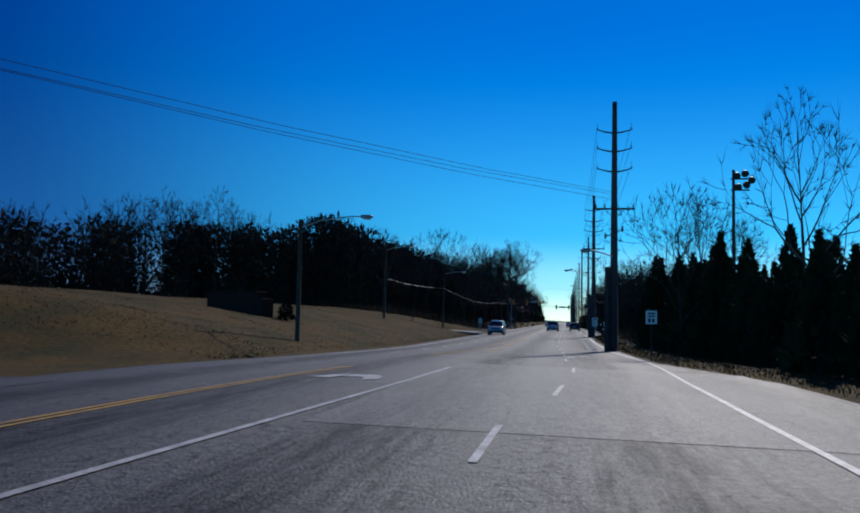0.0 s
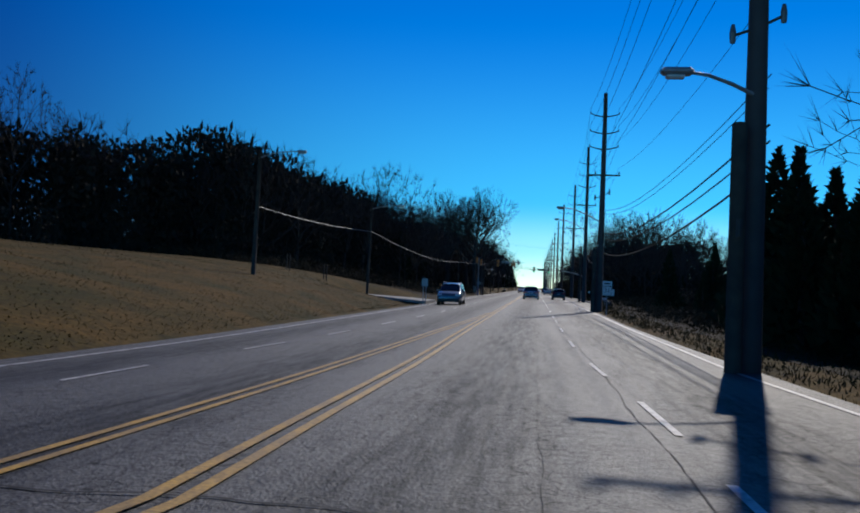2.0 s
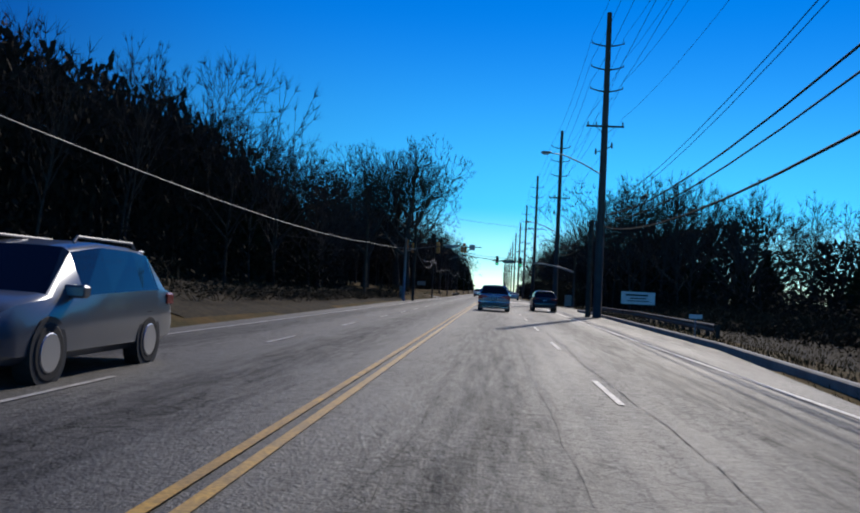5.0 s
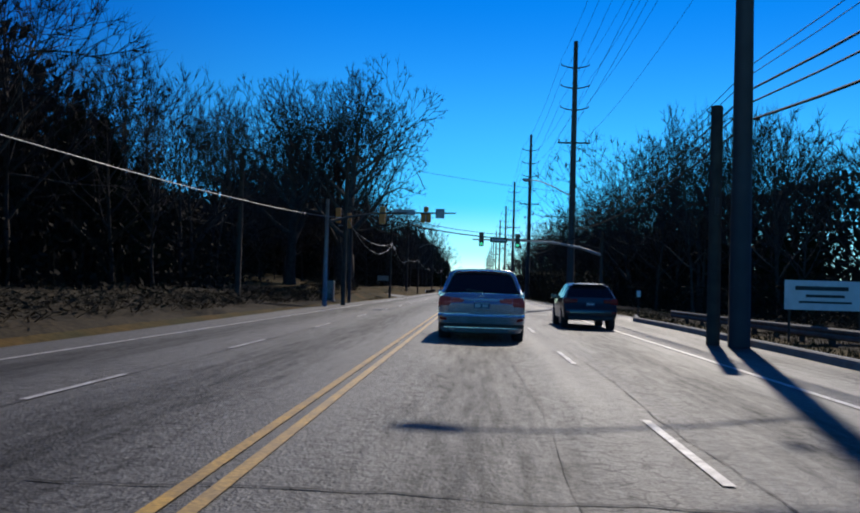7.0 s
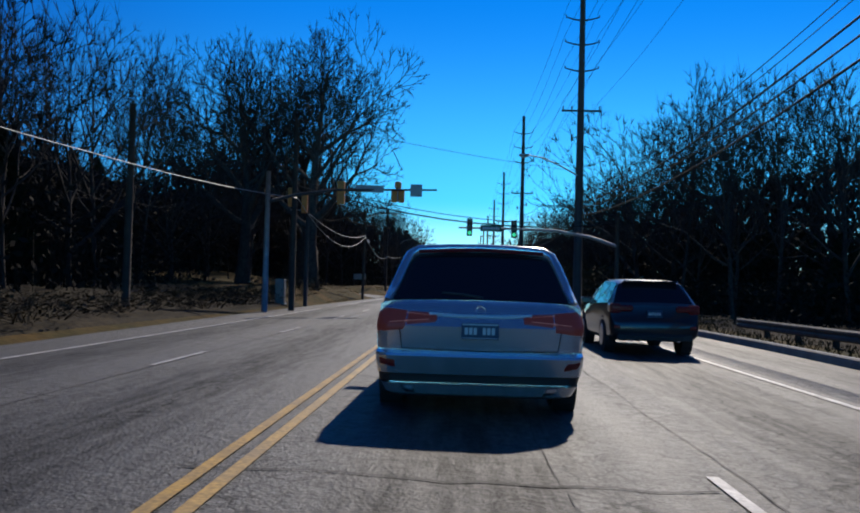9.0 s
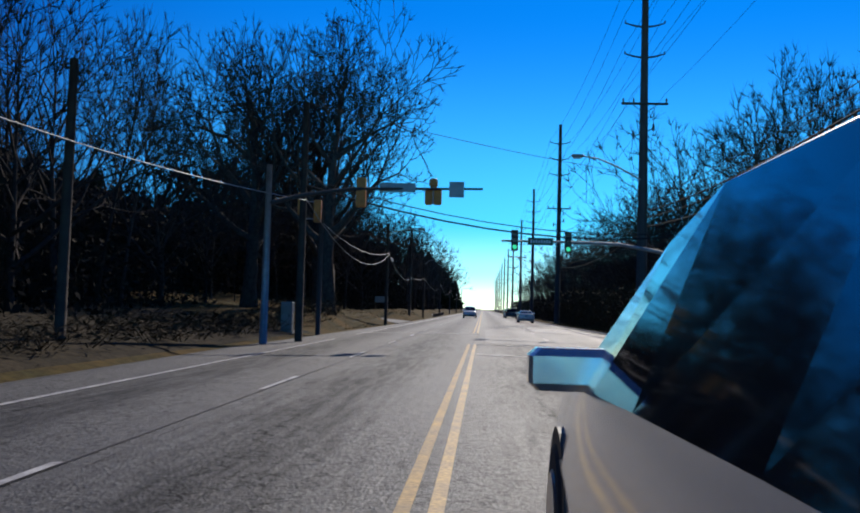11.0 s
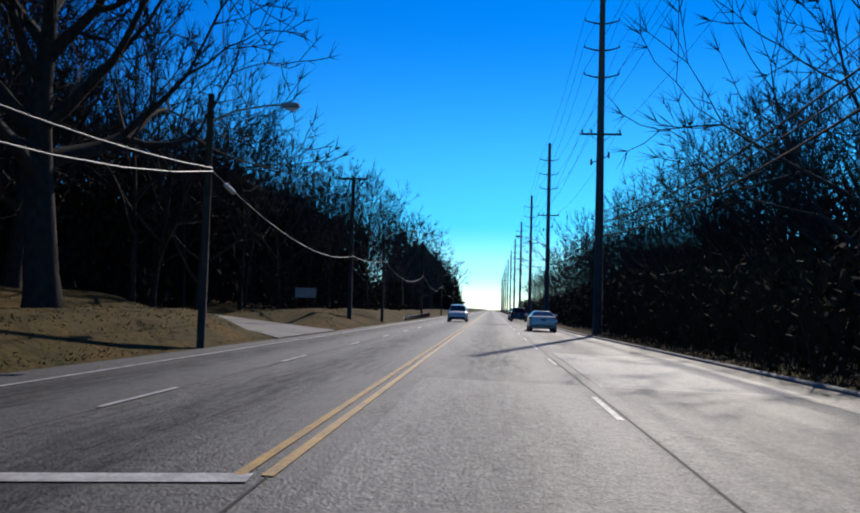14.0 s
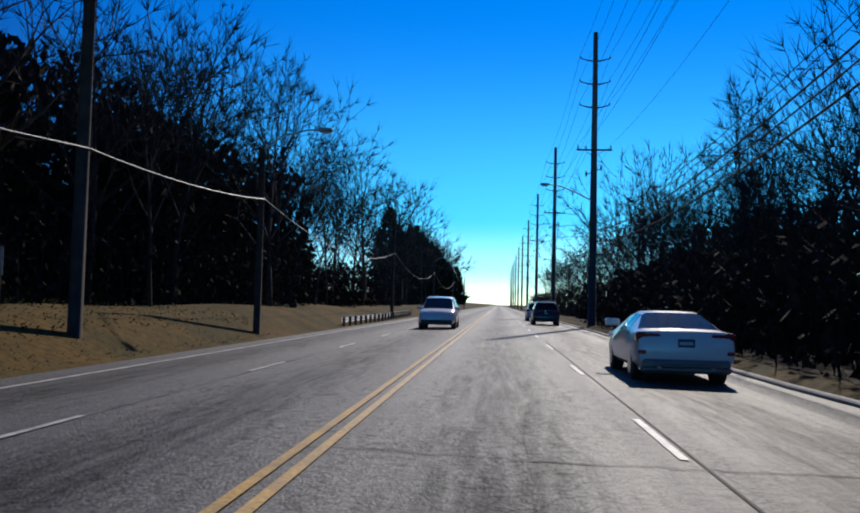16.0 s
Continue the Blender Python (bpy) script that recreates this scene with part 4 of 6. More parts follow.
# ---- signs ----
def lettering(text, parent, x, y, z, high, mat):
    """Raised characters on a sign face that looks back along the road."""
    cu = bpy.data.curves.new("lettering", 'FONT')
    cu.body, cu.size, cu.align_x, cu.align_y, cu.extrude = text, high, 'CENTER', 'CENTER', 0.002
    cu.materials.append(mat)
    raw = bpy.data.objects.new("lettering", cu)
    me = bpy.data.meshes.new_from_object(raw)
    bpy.data.objects.remove(raw)
    ob = new("lettering", me)
    ob.parent = parent
    ob.matrix_local = pose(x, y, z, 90, 0, 0)
    return ob


def sign(name, x, y, plates, label, posts=((0, 2.2),), turn=0.0, mat_post=M_GALV, numerals=None):
    """plates: (x, z, width, height, front material, bars) on slim posts; the face looks back along the road."""
    e = thing(name, (x, y, ground_z(x, y)), label, "road sign", turn=turn)
    for px, ph in posts:
        b = Build()
        b.box(px - 0.03, px + 0.03, -0.02, 0.02, -0.3, ph, 0.008)
        b.done("post", mat_post, e)
    for px, pz, w, h, mat, bars in plates:
        b = Build()
        b.box(px - w / 2, px + w / 2, -0.045, -0.03, pz - h / 2, pz + h / 2)
        p = b.done("plate", mat, e)
        for bx, bz, bw, bh in bars:
            b = Build()
            b.box(px + bx - bw / 2, px + bx + bw / 2, -0.049, -0.0455, pz + bz - bh / 2, pz + bz + bh / 2)
            b.done("marking", M_BLACK, p)
    if numerals:
        text, px, pz, high = numerals
        lettering(text, p, px, -0.049, pz, high, M_BLACK)
    return e


sign("speed_sign", 7.55, 37.6, [(0, 1.98, 0.48, 0.58, M_SIGN_W, [(0, 0.17, 0.32, 0.07), (0, 0.05, 0.32, 0.07), (-0.08, -0.14, 0.11, 0.18), (0.08, -0.14, 0.11, 0.18)])],
     "white rectangular speed sign with black figures against the hedge", posts=((0, 2.2),), mat_post=M_POLE)
sign("route_sign", 6.95, 93.5, [(0, 2.2, 0.6, 0.3, M_SIGN_W, [(0, 0, 0.4, 0.1)]), (0, 1.72, 0.6, 0.58, M_SIGN_W, [(0, 0.265, 0.56, 0.02), (0, -0.265, 0.56, 0.02), (-0.275, 0, 0.02, 0.5), (0.275, 0, 0.02, 0.5)])],
     "white route marker sign on a post in the brush", posts=((0, 2.35),), numerals=("31", 0, 1.72, 0.42))
sign("road_sign", -5.95, 99.6, [(0, 1.78, 0.46, 0.56, M_SIGN_BACK, [])], "back of a bare aluminium road sign on two posts", posts=((-0.1, 2.1), (0.1, 2.1)))
sign("development_sign", 11.6, 154, [(0, 1.35, 2.3, 0.85, M_SIGN_W, [(-0.1, 0.2, 1.5, 0.12), (0, -0.02, 1.1, 0.08), (0, -0.2, 1.5, 0.06)])],
     "white board sign with dark lettering on two posts behind the rail", posts=((-1.0, 1.7), (1.0, 1.7)), mat_post=M_POLE)
sign("small_notice", 9.4, 127, [(0, 0.75, 0.5, 0.16, M_SIGN_W, [])], "small white notice plate on a short post by the rail", posts=((0, 0.8),))
sign("small_notice", 10.9, 179, [(0, 1.3, 0.22, 0.36, M_SIGN_W, [])], "small white plate on a dark post at the corner", posts=((0, 1.5),), mat_post=M_POLE)
sign("real_estate_sign", -11.4, 249, [(0, 1.1, 1.5, 0.7, M_SIGN_BACK, [])], "grey board sign on posts in front of the trees", posts=((-0.65, 1.5), (0.65, 1.5)), mat_post=M_POLE)

# entrance sign of dark brick on the lawn, with a clipped shrub
e = thing("entrance_sign", (-15.9, 49, ground_z(-15.9, 49) - 0.2), "dark brick entrance monument sign on the lawn", "monument sign", turn=-28)
b = Build()
b.box(-2.3, 2.1, -0.4, 0.4, -0.6, 1.25, 0.04)
b.done("wall", M_BRICK, e)
b = Build()
b.box(-2.4, 2.2, -0.5, 0.5, 1.25, 1.36, 0.03)
b.done("coping", M_BRICK, e)
b = Build()
b.box(2.12, 2.75, -0.45, 0.45, -0.6, 0.95, 0.03)
b.done("pier", M_BRICK, e)

# timber post frames on the lawn (low fence gates)
for k, (x, y) in enumerate(((-17.5, 103), (-14.8, 104.5))):
    f = thing("post_frame", (x, y, ground_z(x, y)), "small weathered timber post frame on the lawn", "fence")
    for dx in (-0.12, 0.12):
        b = Build()
        b.box(dx - 0.04, dx + 0.04, -0.04, 0.04, -0.2, 1.3, 0.01)
        b.done("post", M_POLE, f)

# roadside cabinets
def cabinet(x, y, w, d, h, label):
    e = thing("utility_cabinet", (x, y, ground_z(x, y)), label, "cabinet")
    Build().box(-w / 2, w / 2, -d / 2, d / 2, 0.08, h, 0.03).done("body", M_CABINET, e)
    Build().box(-w / 2 - 0.05, w / 2 + 0.05, -d / 2 - 0.05, d / 2 + 0.05, -0.3, 0.08, 0.01).done("plinth", M_CONCRETE, e)
    door = Build().box(-w / 2 + 0.05, w / 2 - 0.05, -d / 2 - 0.02, -d / 2 - 0.001, 0.15, h - 0.08, 0.005).done("door", M_CABINET, e)
    Build().box(w / 2 - 0.14, w / 2 - 0.1, -d / 2 - 0.05, -d / 2 - 0.021, h * 0.5, h * 0.6, 0.005).done("handle", M_TRIM, door)
    return e


cabinet(10.3, 195.4, 0.75, 0.6, 1.35, "pale grey steel signal cabinet at the kerb")
cabinet(-8.3, 187, 0.5, 0.45, 1.35, "grey steel utility cabinet among the poles")


# ---- traffic signals ----
def signal_head(parent, x, y, z, facing, body, lit):
    """Three-lens head with visors; facing -1 looks back along the road, +1 ahead."""
    b = Build()
    b.box(x - 0.17, x + 0.17, y - 0.11, y + 0.11, z - 0.52, z + 0.52, 0.03)
    head = b.done("signal_head", body, parent, "black three-lens signal head showing green" if lit else "yellow three-lens signal head seen from behind")
    for k, dz in enumerate((0.34, 0.0, -0.34)):
        yy = y + facing * 0.115
        Build().tube([(x, yy, z + dz), (x, yy + facing * 0.012, z + dz)], [0.105, 0.10], 14).done("lens", M_GREEN_LIT if lit and k == 2 else M_LENS_OFF, head)
        vb = Build()
        n = 9
        for i in range(n):
            a = math.pi * (-0.15 + 1.3 * i / (n - 1))
            vb.v += [(x + 0.125 * math.cos(a), yy, z + dz + 0.125 * math.sin(a)), (x + 0.125 * math.cos(a), yy + facing * 0.2, z + dz + 0.125 * math.sin(a))]
        vb.f = [(2 * i, 2 * i + 1, 2 * i + 3, 2 * i + 2) for i in range(n - 1)]
        vb.done("visor", body, head)
    return head


mast = thing("signal_mast", (10.6, 192.2, ground_z(10.6, 192.2)), "galvanised traffic signal mast arm with two green signals", "traffic light")
Build().tube([(0, 0, -0.2), (0, 0, 2), (0, 0, 5.6)], [0.15, 0.13, 0.10], 12).done("column", M_STEEL_POLE, mast, smooth=True)
Build().tube([(0, 0, 3.9), (-1.6, 0.1, 4.42), (-3.6, 0.2, 4.76), (-6.5, 0.25, 4.82), (-9.4, 0.3, 4.82)], [0.11, 0.1, 0.085, 0.07, 0.05], 10).done("mast_arm", M_GALV, mast, smooth=True)
signal_head(mast, -8.75, 0.12, 4.84, -1, M_BLACK, True)
signal_head(mast, -6.1, 0.08, 4.78, -1, M_BLACK, True)
sb = Build()
sb.box(-8.1, -6.85, 0.05, 0.09, 4.62, 4.99)
blade = sb.done("street_name_blade", M_SIGN_G, mast, "green street name blade with white lettering")
for k in range(8):
    sb = Build()
    sb.box(-7.97 + 0.13 * k, -7.88 + 0.13 * k, 0.045, 0.049, 4.73, 4.89 - 0.03 * (k % 2))
    sb.done("lettering", M_SIGN_W, blade)

def signal_cluster(parent, x, y, z, body):
    """Five-lens cluster, one lens over two columns, seen from behind."""
    b = Build()
    b.box(x - 0.30, x - 0.02, y - 0.1, y + 0.1, z - 0.46, z + 0.16, 0.05)
    b.box(x + 0.02, x + 0.30, y - 0.1, y + 0.1, z - 0.46, z + 0.16, 0.05)
    head = b.done("signal_head", body, parent, "yellow five-lens signal cluster seen from behind")
    Build().box(x - 0.15, x + 0.15, y - 0.1, y + 0.1, z + 0.17, z + 0.50, 0.06).done("top_section", body, head)
    Build().box(x - 0.018, x + 0.018, y - 0.12, y + 0.02, z - 0.44, z + 0.2, 0.005).done("bracket", M_GALV, head)
    for lx, lz in ((0, 0.34), (-0.16, 0.0), (0.16, 0.0), (-0.16, -0.3), (0.16, -0.3)):
        Build().tube([(x + lx, y + 0.1, z + lz), (x + lx, y + 0.3, z + lz - 0.01)], [0.12, 0.125], 12, caps=False).done("visor", body, head)
    return head


z2 = ground_z(-7.2, 178.5)
mast2 = thing("signal_mast", (-7.2, 178.5, z2), "galvanised traffic signal mast arm with yellow signals seen from behind", "traffic light")
Build().tube([(0, 0, -0.2), (0, 0, 3), (0, 0, 6.1 - z2)], [0.14, 0.125, 0.10], 12).done("column", M_GALV, mast2, smooth=True)
Build().tube([(0, 0, 4.75 - z2), (1.2, 0.3, 5.1 - z2), (2.8, 0.7, 5.4 - z2), (5.0, 1.1, 5.5 - z2), (7.45, 1.2, 5.55 - z2)], [0.09, 0.08, 0.065, 0.05, 0.04], 10).done("mast_arm", M_STEEL_POLE, mast2, smooth=True)
signal_head(mast2, 3.13, 0.85, 5.3 - z2, 1, M_SIGNAL_Y, False)
signal_cluster(mast2, 5.67, 1.35, 5.42 - z2, M_SIGNAL_Y)
Build().box(3.75, 5.05, 0.98, 1.01, 5.36 - z2, 5.68 - z2).done("street_name_blade", M_SIGN_BACK, mast2, "back of a street name blade")
Build().box(6.25, 6.78, 1.1, 1.13, 5.22 - z2, 5.78 - z2).done("lane_sign", M_SIGN_BACK, mast2, "back of a square lane sign")

zb = ground_z(-7.3, 189)
brk = thing("signal_post", (-7.3, 189, zb), "galvanised post with a pair of yellow signals seen from behind", "traffic light")
Build().tube([(0, 0, -0.3), (0, 0, 3), (0, 0, 6.3 - zb)], [0.13, 0.115, 0.10], 12).done("column", M_STEEL_POLE, brk, smooth=True)
for hz in (5.25, 6.05):
    Build().tube([(-0.9, -0.35, hz - zb), (-0.35, -0.3, hz - zb), (0, 0, hz - zb)], 0.025, 6).done("bracket", M_GALV, brk)
signal_head(brk, -0.88, -0.4, 5.95 - zb, 1, M_SIGNAL_Y, False)
signal_head(brk, -0.12, -0.4, 5.6 - zb, 1, M_SIGNAL_Y, False)


# ---- vehicles ----
SUV = [(0.00, .80, .78, .74, .42, .66, .68), (0.03, .90, .88, .84, .36, .68, .72), (0.10, .95, .93, .88, .32, .80, .86), (0.14, .955, .93, .87, .32, 1.00, 1.05),
       (0.22, .96, .93, .86, .30, 1.07, 1.12), (0.60, .965, .92, .71, .28, 1.09, 1.61), (0.70, .965, .92, .71, .28, 1.09, 1.65), (1.2, .965, .92, .71, .26, 1.08, 1.69),
       (2.2, .965, .92, .71, .26, 1.05, 1.70), (3.0, .965, .92, .68, .26, 1.02, 1.61), (3.75, .96, .90, .80, .26, 1.0, 1.06), (4.5, .94, .87, .80, .26, .92, .98),
       (4.85, .88, .80, .74, .30, .80, .84), (4.95, .78, .70, .65, .36, .66, .68)]
SEDAN = [(0.00, .80, .78, .72, .42, .66, .68), (0.04, .88, .86, .80, .34, .78, .86), (0.12, .91, .88, .80, .30, .92, 1.00), (0.75, .92, .88, .78, .26, .94, 1.04),
         (1.45, .92, .87, .60, .24, .95, 1.40), (1.6, .92, .87, .60, .24, .95, 1.42), (2.1, .92, .87, .61, .24, .94, 1.44), (2.8, .92, .87, .60, .24, .92, 1.38),
         (3.55, .92, .86, .76, .24, .90, .96), (4.3, .90, .83, .76, .25, .80, .86), (4.68, .84, .76, .70, .28, .70, .74), (4.78, .74, .68, .62, .34, .58, .60)]


def car_skin(spec, rear, front, sides):
    """Lofts the stations and sorts the faces into paint and the panes."""
    v, groups = [], {"body": [], "rear_window": [], "windshield": [], "side_window": [], "far_side_window": []}
    for y, hw, bhw, rhw, zb, zbelt, zt in spec:
        zm = zb + (zbelt - zb) * 0.55
        up = zt - zbelt > 0.2
        half = [(0, zb), (hw * 0.86, zb), (hw * 0.975, zb + 0.10), (hw, zm), (bhw, zbelt),
                (rhw, zt - (0.07 if up else 0.025)), (rhw * 0.86, zt - 0.012), (rhw * 0.45, zt), (0, zt + 0.005)]
        ring = half + [(-x, z) for x, z in half[-2:0:-1]]
        v += [(x, y, z) for x, z in ring]
    n = 16
    for s in range(len(spec) - 1):
        for k in range(n):
            q = (s * n + k, s * n + (k + 1) % n, (s + 1) * n + (k + 1) % n, (s + 1) * n + k)
            band = k if k < 8 else 15 - k
            if s == rear and band >= 5:
                groups["rear_window"].append(q)
            elif s == front and band >= 5:
                groups["windshield"].append(q)
            elif band == 4 and sides[0] <= s < sides[1]:
                groups["side_window" if k < 8 else "far_side_window"].append(q)
            else:
                groups["body"].append(q)
    groups["body"].append(tuple(range(n - 1, -1, -1)))
    e = (len(spec) - 1) * n
    groups["body"].append(tuple(e + k for k in range(n)))
    return v, groups


def packed(v, faces):
    used = sorted({i for f in faces for i in f})
    at = {i: k for k, i in enumerate(used)}
    return [v[i] for i in used], [tuple(at[i] for i in f) for f in faces]


TAIL = [(0.17, 0.20, .84), (0.20, 0.13, .88), (0.30, 0.07, .93), (0.315, 0.10, .935), (0.385, 0.09, .95), (0.40, 0.045, .955), (0.50, -0.005, .968), (0.575, -0.03, .972),
        (0.60, -0.02, .970), (0.625, 0.035, .966), (0.635, 0.055, .964), (0.70, 0.04, .966), (0.865, 0.015, .968), (0.89, 0.03, .966), (0.96, 0.075, .958),
        (1.03, 0.12, .945), (1.09, 0.17, .925), (1.125, 0.23, .90)]
CORNER = [(-1.002, 0.36), (-1.0, 0.27), (-0.985, 0.17), (-0.95, 0.095), (-0.88, 0.042), (-0.74, 0.016), (-0.5, 0.004), (-0.22, 0.0), (0.22, 0.0), (0.5, 0.004), (0.74, 0.016),
          (0.88, 0.042), (0.95, 0.095), (0.985, 0.17), (1.0, 0.27), (1.002, 0.36)]


def tail_at(z):
    """Depth and half width of the car's tail at a height."""
    return along([(q[0], q[1]) for q in TAIL], z), along([(q[0], q[2]) for q in TAIL], z)


def corner_at(u):
    return along(CORNER, u)


def tail_shell(z0, z1):
    rows = [r for r in TAIL if z0 <= r[0] <= z1]
    b = Build()
    for z, y, w in rows:
        b.v += [(w * u, y + dy, z) for u, dy in CORNER]
    m = len(CORNER)
    for j in range(len(rows) - 1):
        for i in range(m - 1):
            b.f.append((j * m + i, j * m + i + 1, (j + 1) * m + i + 1, (j + 1) * m + i))
    n = len(rows) * m
    b.f.append(tuple(range(m - 1, -1, -1)))
    b.f.append(tuple(range(n - m, n)))
    return b


def tail_patch(u0, u1, low0, low1, top0, top1, proud, steps=14, rows=5):
    """A curved lens that follows the tail from u0 to u1 across its half width."""
    b = Build()
    for k in (proud, -0.02):
        for i in range(steps + 1):
            t = i / steps
            u = u0 + (u1 - u0) * t
            for j in range(rows + 1):
                z = low0 + (low1 - low0) * t + ((top0 + (top1 - top0) * t) - (low0 + (low1 - low0) * t)) * j / rows
                y, w = tail_at(z)
                edge = k if 0 < i < steps and 0 < j < rows else min(k, 0.0)
                side = 1 if u > 0 else -1
                b.v.append((w * u + side * edge * smooth(0.8, 1.0, abs(u)), y + corner_at(u) - edge, z))
    c, n = rows + 1, (steps + 1) * (rows + 1)
    for i in range(steps):
        for j in range(rows):
            q = (i * c + j, (i + 1) * c + j, (i + 1) * c + j + 1, i * c + j + 1)
            b.f.append(q if u1 > u0 else q[::-1])
    return b


def suv_tail(e, body, paint):
    """Tailgate, bumper, wrap-round lamps and trim of the silver SUV."""
    for name, z0, z1, mat, lab in (("tailgate", 0.63, 1.13, paint, ""), ("rear_bumper", 0.39, 0.63, paint, ""), ("rear_cladding", 0.31, 0.40, M_TRIM, "dark lower bumper strip"),
                                   ("skid_trim", 0.16, 0.31, paint, "silver lower bumper trim")):
        ob = tail_shell(z0, z1).done(name, mat, e, lab, smooth=True)
        md = ob.modifiers.new("edges", 'EDGE_SPLIT')
        md.split_angle = radians(24)
    for s in (-1, 1):
        tail_patch(s * 0.415, s * 0.70, 0.905, 0.875, 0.99, 1.005, 0.011).done("tailgate_light", M_BRAKE, e, "red lamp on the tailgate", smooth=True)
        lamp = tail_patch(s * 0.71, s * 1.0, 0.83, 0.795, 1.01, 1.04, 0.012).done("tail_light", M_BRAKE, e, "red wrap-round tail light", smooth=True)
        tail_patch(s * 0.46, s * 0.90, 0.925, 0.885, 0.945, 0.905, 0.018, 10, 2).done("lens_strip", M_LAMP_PINK, lamp, "paler strip in the tail light")
        tail_patch(s * 0.44, s * 0.72, 0.962, 0.985, 0.974, 0.997, 0.017, 8, 2).done("lens_strip", M_LAMP_PINK, lamp)
        tail_patch(s * 0.80, s * 0.95, 0.46, 0.49, 0.53, 0.55, 0.008, 6, 2).done("reflector", M_RED, e)
        tail_patch(s * 0.66, s * 0.78, 0.205, 0.215, 0.275, 0.285, 0.02, 6, 2).done("exhaust_trim", M_CHROME, e, "bright exhaust finisher")
        # tailgate shut lines and the dark gap round the bumper
        b = Build()
        b.tube([(s * 0.715, tail_at(0.65)[0] + 0.014, 0.65), (s * 0.735, tail_at(0.80)[0] + 0.014, 0.80), (s * 0.745, tail_at(0.88)[0] + 0.016, 0.88)], 0.005, 5)
        b.done("shut_line", M_TRIM, e)
    Build().tube([(-0.715, 0.062, 0.645), (0, 0.052, 0.632), (0.715, 0.062, 0.645)], 0.006, 5).done("shut_line", M_TRIM, e)
    b = Build()
    b.tube([(-0.47, tail_at(0.99)[0] - 0.006, 0.985), (-0.2, tail_at(0.975)[0] - 0.012, 0.972), (0.2, tail_at(0.975)[0] - 0.012, 0.972), (0.47, tail_at(0.99)[0] - 0.006, 0.985)], 0.014, 8)
    b.done("chrome_strip", M_CHROME_LIT, e, "bright chrome tailgate strip")
    # plate and its bars
    p = Build().box(-0.17, 0.17, -0.008, 0.03, 0.752, 0.905, 0.004).done("number_plate", M_PLATE, e, "dark number plate with pale bars")
    Build().box(-0.165, 0.165, -0.011, -0.0085, 0.885, 0.899).done("marking", M_SIGN_W, p)
    Build().box(-0.165, 0.165, -0.011, -0.0085, 0.758, 0.764).done("marking", M_SIGN_W, p)
    for k in range(7):
        x = -0.142 + 0.041 * k
        if k != 3:
            Build().box(x, x + 0.03, -0.011, -0.0085, 0.795, 0.862).done("marking", M_SIGN_W, p)
    # badge, shaded lower glass edge, wiper
    tb = Build()
    tb.tube([(0.045 * math.cos(t * math.pi / 8), tail_at(1.03)[0] - 0.008, 1.03 + 0.034 * math.sin(t * math.pi / 8)) for t in range(17)], 0.006, 5, caps=False)
    tb.done("badge", M_CHROME, e)
    Build().tube([(0.02, 0.235, 1.15), (-0.16, 0.255, 1.175), (-0.36, 0.27, 1.19)], 0.012, 5).done("wiper", M_TRIM, e)
    arch = [(-0.865, 0.235, 1.10), (-0.80, 0.36, 1.28), (-0.735, 0.50, 1.47), (-0.685, 0.575, 1.575), (-0.60, 0.60, 1.625), (-0.3, 0.60, 1.65), (0, 0.60, 1.655)]
    arch += [(-x, y, z) for x, y, z in arch[-2::-1]]
    Build().tube(arch, [0.045, 0.045, 0.045, 0.05, 0.05, 0.045, 0.045, 0.045, 0.05, 0.05, 0.045, 0.045, 0.045], 14).done("window_surround", paint, e, "rounded silver frame of the rear window", smooth=True)
    Build().tube([(-0.60, 0.555, 1.612), (0, 0.555, 1.638), (0.60, 0.555, 1.612)], 0.018, 8).done("brake_light", M_RED, e, "slim red high brake light")
    for x in (-0.42, 0.0, 0.42):
        Build().box(x - 0.11, x + 0.11, 1.1, 1.2, 1.15, 1.36, 0.05).done("headrest", M_TRIM, body)


